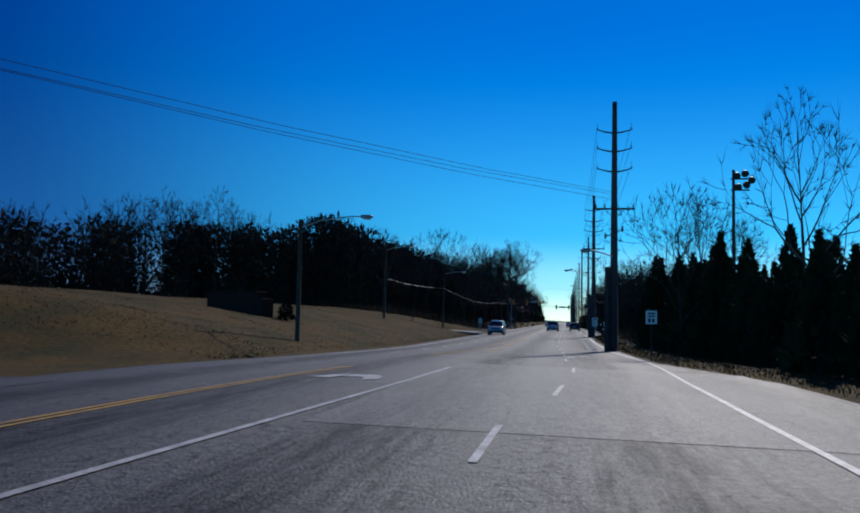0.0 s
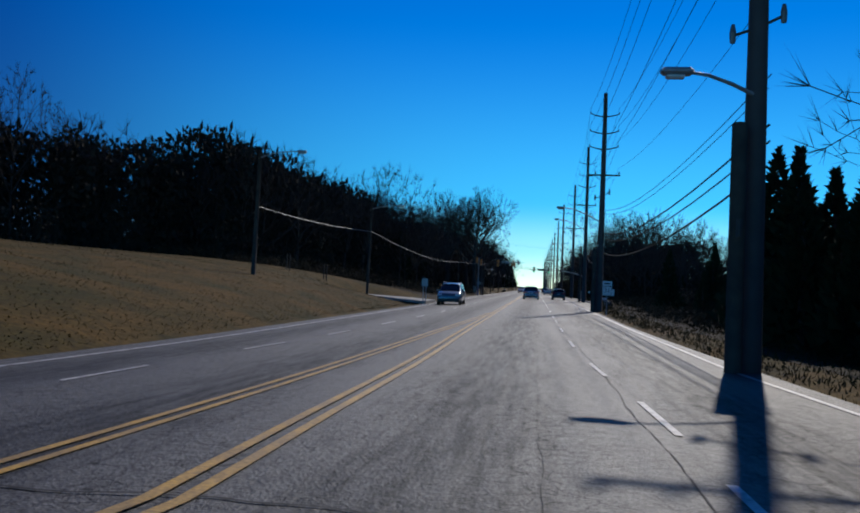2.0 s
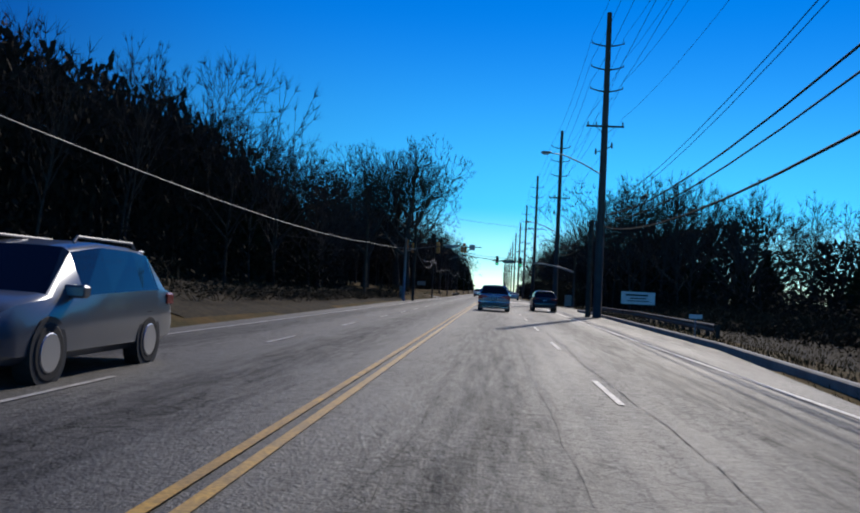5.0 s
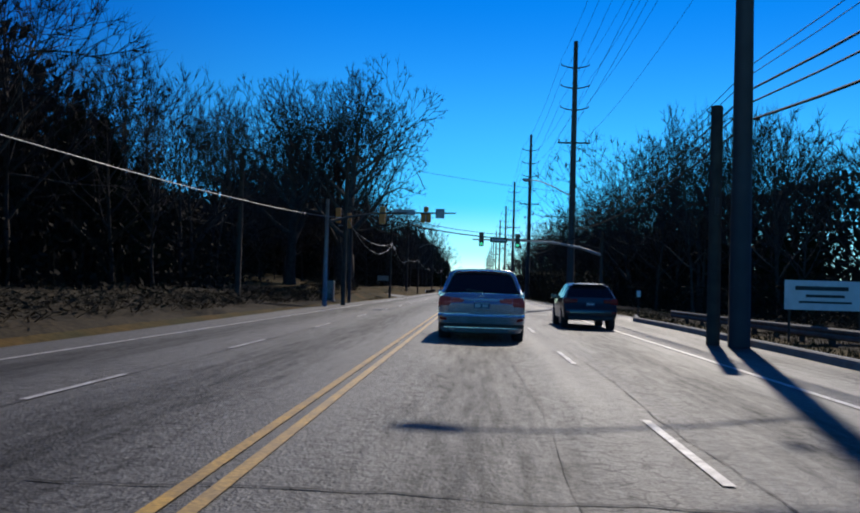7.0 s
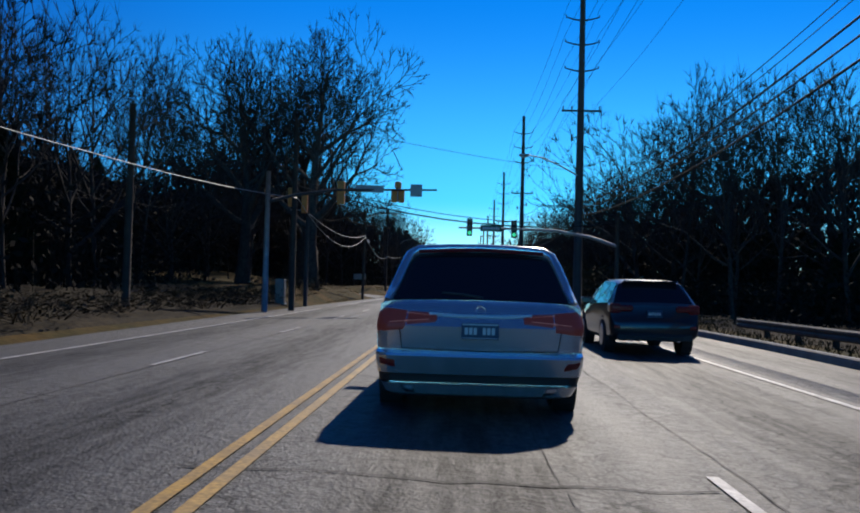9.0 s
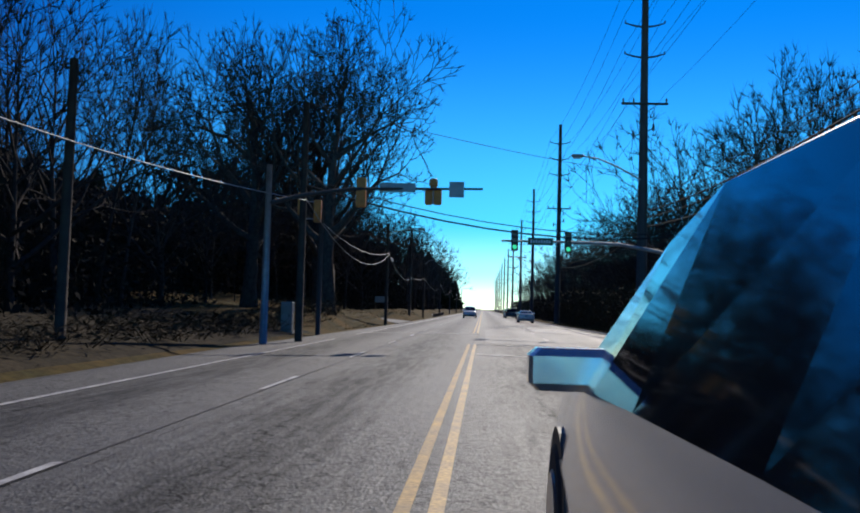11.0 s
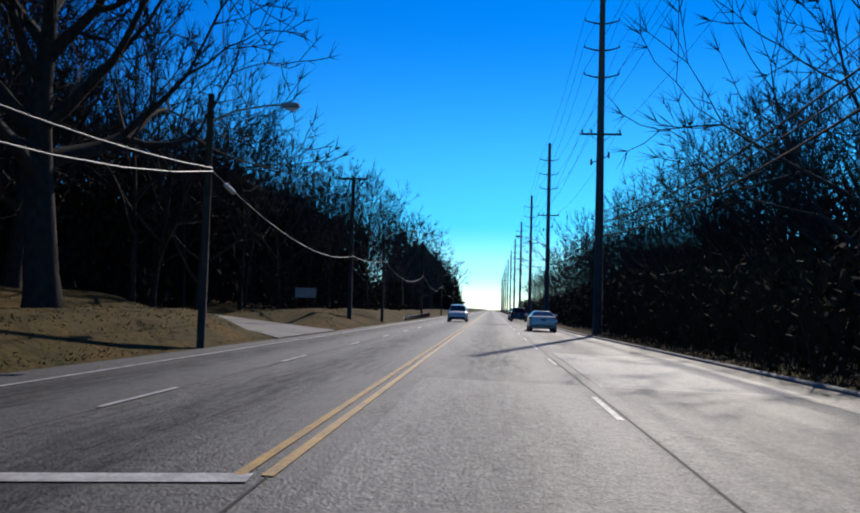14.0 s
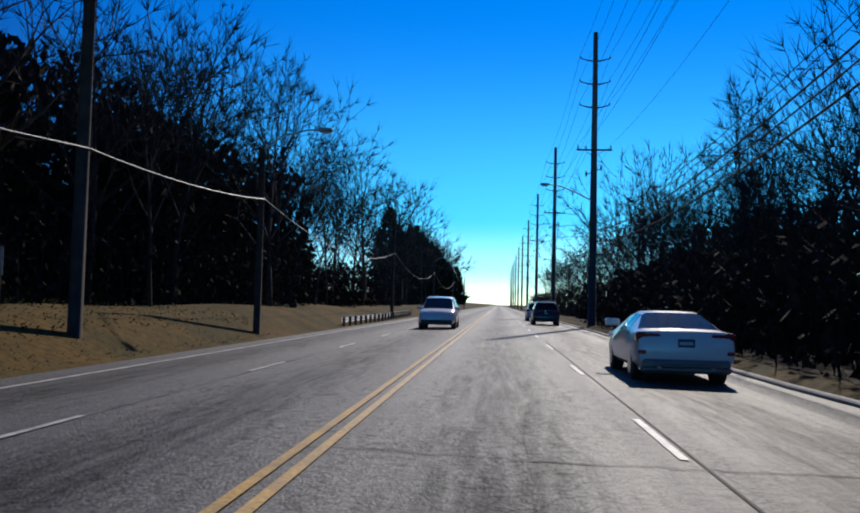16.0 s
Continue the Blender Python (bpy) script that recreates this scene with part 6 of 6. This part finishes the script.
# undergrowth: tangles of stems and leaves, stuff nobody could count
def thicket_mesh(seed, wide, deep, high, stems, leaves, leaf=(0.10, 0.28), top=0.7, even=1.5, dry=False):
    rnd = random.Random(seed)
    b = Build()
    for _ in range(stems):
        p = Vector((rnd.uniform(-deep / 2, deep / 2), rnd.uniform(-wide / 2, wide / 2), -0.2))
        hh = high * rnd.uniform(0.3, 1.0) ** 1.2
        q = p + Vector((rnd.uniform(-0.5, 0.5), rnd.uniform(-0.5, 0.5), hh * 0.55))
        r = q + Vector((rnd.uniform(-0.7, 0.7), rnd.uniform(-0.7, 0.7), hh * 0.45))
        w = rnd.uniform(0.012, 0.03)
        b.tube([p, q], [w, w * 0.7], 3, caps=False)
        b.spike(q, r, w * 0.7)
        for _k in range(2):
            s = q.lerp(r, rnd.random())
            b.spike(s, s + Vector((rnd.uniform(-0.7, 0.7), rnd.uniform(-0.7, 0.7), rnd.uniform(0, 0.8))), 0.015)
    for _ in range(leaves):
        z = high * top * rnd.random() ** even
        c = Vector((rnd.uniform(-deep / 2, deep / 2), rnd.uniform(-wide / 2, wide / 2), z))
        a = Vector((rnd.uniform(-1, 1), rnd.uniform(-1, 1), rnd.uniform(-1, 1))).normalized()
        d = a.cross(Vector((rnd.uniform(-1, 1), rnd.uniform(-1, 1), rnd.uniform(-1, 1)))).normalized()
        s = rnd.uniform(*leaf)
        b.quad(tuple(c - a * s), tuple(c - d * s * 0.5), tuple(c + a * s), tuple(c + d * s * 0.5))
    me = bpy.data.meshes.new("undergrowth")
    me.from_pydata([tuple(v) for v in b.v], [], b.f)
    me.materials.append(M_DRY if high < 2 or dry else M_BRUSH)
    return me


THICK = [thicket_mesh(51, 12, 5, 4.6, 90, 850, (0.08, 0.24)), thicket_mesh(52, 12, 5, 4.0, 90, 880, (0.08, 0.24)), thicket_mesh(53, 12, 4, 1.5, 150, 500, (0.05, 0.16)),
         thicket_mesh(54, 13, 4, 7.5, 80, 1400, (0.18, 0.42), 0.92, 1.0),
         thicket_mesh(55, 12, 4, 3.6, 120, 900, (0.08, 0.22), 0.8, 1.2, True)]


def thicket(k, x, y, zs=1.0, turn=0.0, label="dense brown tangle of winter undergrowth below the trees"):
    ob = new("undergrowth", THICK[k])
    ob.matrix_world = pose(x, y, ground_z(x, y) - 0.05, 0, 0, turn)
    ob.scale = (1, 1, zs)
    return tagged(ob, label, "undergrowth", kind="stuff")


y = 44
while y < 130:
    for r, zs in ((-1.5, 1.15), (-6, 1.5), (-11, 1.0), (-16, 1.15)):
        thicket(3 if r < -8 else int(r) % 2, along(LEFT_WOOD, y) + r, y + r, zs * wood_rnd.uniform(0.85, 1.15), wood_rnd.uniform(-25, 25))
    y += 8
y = 112
while y < 200:
    for r, zs in ((-5, 2.1), (-7.5, 1.6), (-10, 1.75), (-13, 1.85)):
        thicket(0 if r == -5 else 3, along(LEFT_WOOD, y) + r, y + r, zs * (0.72 + 0.28 * smooth(114, 132, y) - 0.4 * smooth(176, 192, y)) * wood_rnd.uniform(0.85, 1.1), wood_rnd.uniform(-15, 15))
    y += 8
y = 130
while y < 330:
    if not 205 < y < 247:
        thicket(0, along(LEFT_WOOD, y) - 2.5, y, wood_rnd.uniform(0.8, 1.25), wood_rnd.uniform(-10, 10))
    thicket(1, along(LEFT_WOOD, y) - 8, y + 4, wood_rnd.uniform(1.2, 1.7), wood_rnd.uniform(-10, 10))
    thicket(3, along(LEFT_WOOD, y) - 14, y + 2, wood_rnd.uniform(0.95, 1.2), wood_rnd.uniform(-10, 10))
    y += 9.5
for y in range(200, 300, 10):
    tall = 0.6 + 0.4 * smooth(215, 235, y)
    thicket(3, along(LEFT_WOOD, y) - 5.5, y + 3, tall * wood_rnd.uniform(1.2, 1.6), wood_rnd.uniform(-10, 10))
    thicket(3, along(LEFT_WOOD, y) - 10, y - 2, tall * wood_rnd.uniform(1.5, 1.9), wood_rnd.uniform(-10, 10))
    for k in range(4):
        set_evergreen(wood_rnd.randrange(3), along(LEFT_WOOD, y) - 17 - wood_rnd.uniform(0, 3), y + 2.5 * k, wood_rnd.uniform(5, 11), 1.5, FAR_EVER)
y = 168
while y < 350:
    thicket(1, along(RIGHT_WOOD, y) + 1.2, y, wood_rnd.uniform(0.8, 1.15), wood_rnd.uniform(-8, 8))
    thicket(0, along(RIGHT_WOOD, y) + 6.5, y + 4, wood_rnd.uniform(1.2, 1.7), wood_rnd.uniform(-8, 8))
    thicket(3, along(RIGHT_WOOD, y) + 12, y + 2, wood_rnd.uniform(0.9, 1.15) * (1.5 if y > 195 else 1), wood_rnd.uniform(-8, 8))
    if y > 198:
        thicket(3, along(RIGHT_WOOD, y) + 5.5, y, wood_rnd.uniform(0.8, 1.05), wood_rnd.uniform(-8, 8))
    y += 9.5
for y in range(206, 300, 9):
    thicket(4 if y < 242 else 1, 10.8, y, wood_rnd.uniform(1.0, 1.4), wood_rnd.uniform(-5, 5), "dense brown hedge-like brush crowding the kerb")
for y in range(60, 168, 9):
    thicket(2, 11.6 if y < 110 else 14.2, y, wood_rnd.uniform(0.6, 1.0), wood_rnd.uniform(-8, 8), "low brown winter brush on the verge")
    thicket(2, 17 if y > 95 else 15, y + 3, wood_rnd.uniform(0.8, 1.3), wood_rnd.uniform(-8, 8), "low brown winter brush behind the verge")
    if y > 95:
        thicket(0, 25, y + 3, wood_rnd.uniform(0.5, 0.8), wood_rnd.uniform(-8, 8))
        thicket(3, 42, y + 2, wood_rnd.uniform(0.8, 1.0))
        for k in range(6):
            set_evergreen(wood_rnd.randrange(3), 27 + 1.9 * k + wood_rnd.uniform(0, 2), y + 2.2 * k, wood_rnd.uniform(4.5, 7.5), 1.5, "dark evergreen at the back of the brush field")
for y in range(350, 560, 20):
    thicket(0, -14, y, 2.2)
    thicket(1, 15, y, 1.9)

for k in range(9):
    thicket(2, -33 + 2.5 * k, 109 + 1.5 * k, wood_rnd.uniform(0.5, 0.9), 55 + wood_rnd.uniform(-12, 12), "low brown brush and stones on the bank above the lawn")
for y in range(128, 204, 7):
    thicket(2, -10.2, y, wood_rnd.uniform(0.35, 0.7), wood_rnd.uniform(-6, 6), "low brown brush and fallen branches along the verge")
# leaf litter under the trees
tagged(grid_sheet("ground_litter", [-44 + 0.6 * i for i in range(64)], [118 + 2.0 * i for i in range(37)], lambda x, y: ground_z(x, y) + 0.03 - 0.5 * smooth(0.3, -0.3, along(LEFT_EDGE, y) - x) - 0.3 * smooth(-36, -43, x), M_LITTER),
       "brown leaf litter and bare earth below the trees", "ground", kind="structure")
tagged(grid_sheet("ground_litter", [7.4 + 1.2 * i for i in range(32)], [14 + 2.0 * i for i in range(160)],
                  lambda x, y: ground_z(x, y) + 0.03 - 0.6 * smooth(1.3, 0.5, x - along(RIGHT_EDGE, y)), M_LITTER),
       "brown leaf litter and brush floor beside the road", "ground", kind="structure")

# dry grass along the verge and up the lawn
gr = random.Random(5)


def tufts(count, place, low, high, wide):
    b = Build()
    for _ in range(count):
        xx, yy = place()
        z = ground_z(xx, yy)
        hh, a = gr.uniform(low, high), gr.uniform(0, math.pi)
        dx, dy = wide * math.cos(a), wide * math.sin(a)
        n = len(b.v)
        b.v += [(xx - dx, yy - dy, z - 0.02), (xx + dx, yy + dy, z - 0.02), (xx + gr.uniform(-0.1, 0.1), yy + gr.uniform(-0.1, 0.1), z + hh)]
        b.f.append((n, n + 1, n + 2))
    return b


def on_verge():
    yy = gr.uniform(8, 240)
    return along(RIGHT_EDGE, yy) + 0.12 + (gr.random() ** 1.4) * 4, yy


def on_lawn():
    yy = 26 + 86 * gr.random()
    return along(LEFT_EDGE, yy) - 0.25 - 26 * gr.random() ** 1.7, yy


def on_bank():
    yy = gr.uniform(196, 262)
    return along(LEFT_EDGE, yy) - 0.2 - 12 * gr.random() ** 1.5, yy


tagged(tufts(30000, on_verge, 0.03, 0.17, 0.022).done("verge_grass", M_VERGE), "tufts of dry tan winter grass along the verge", "grass", kind="stuff")
tagged(tufts(42000, on_lawn, 0.01, 0.04, 0.03).done("lawn_grass", M_BLADE), "short dormant golden grass on the sloping lawn", "grass", kind="stuff")
tagged(tufts(14000, on_bank, 0.01, 0.05, 0.03).done("bank_grass", M_BLADE), "short dormant grass between the drive and the woods", "grass", kind="stuff")
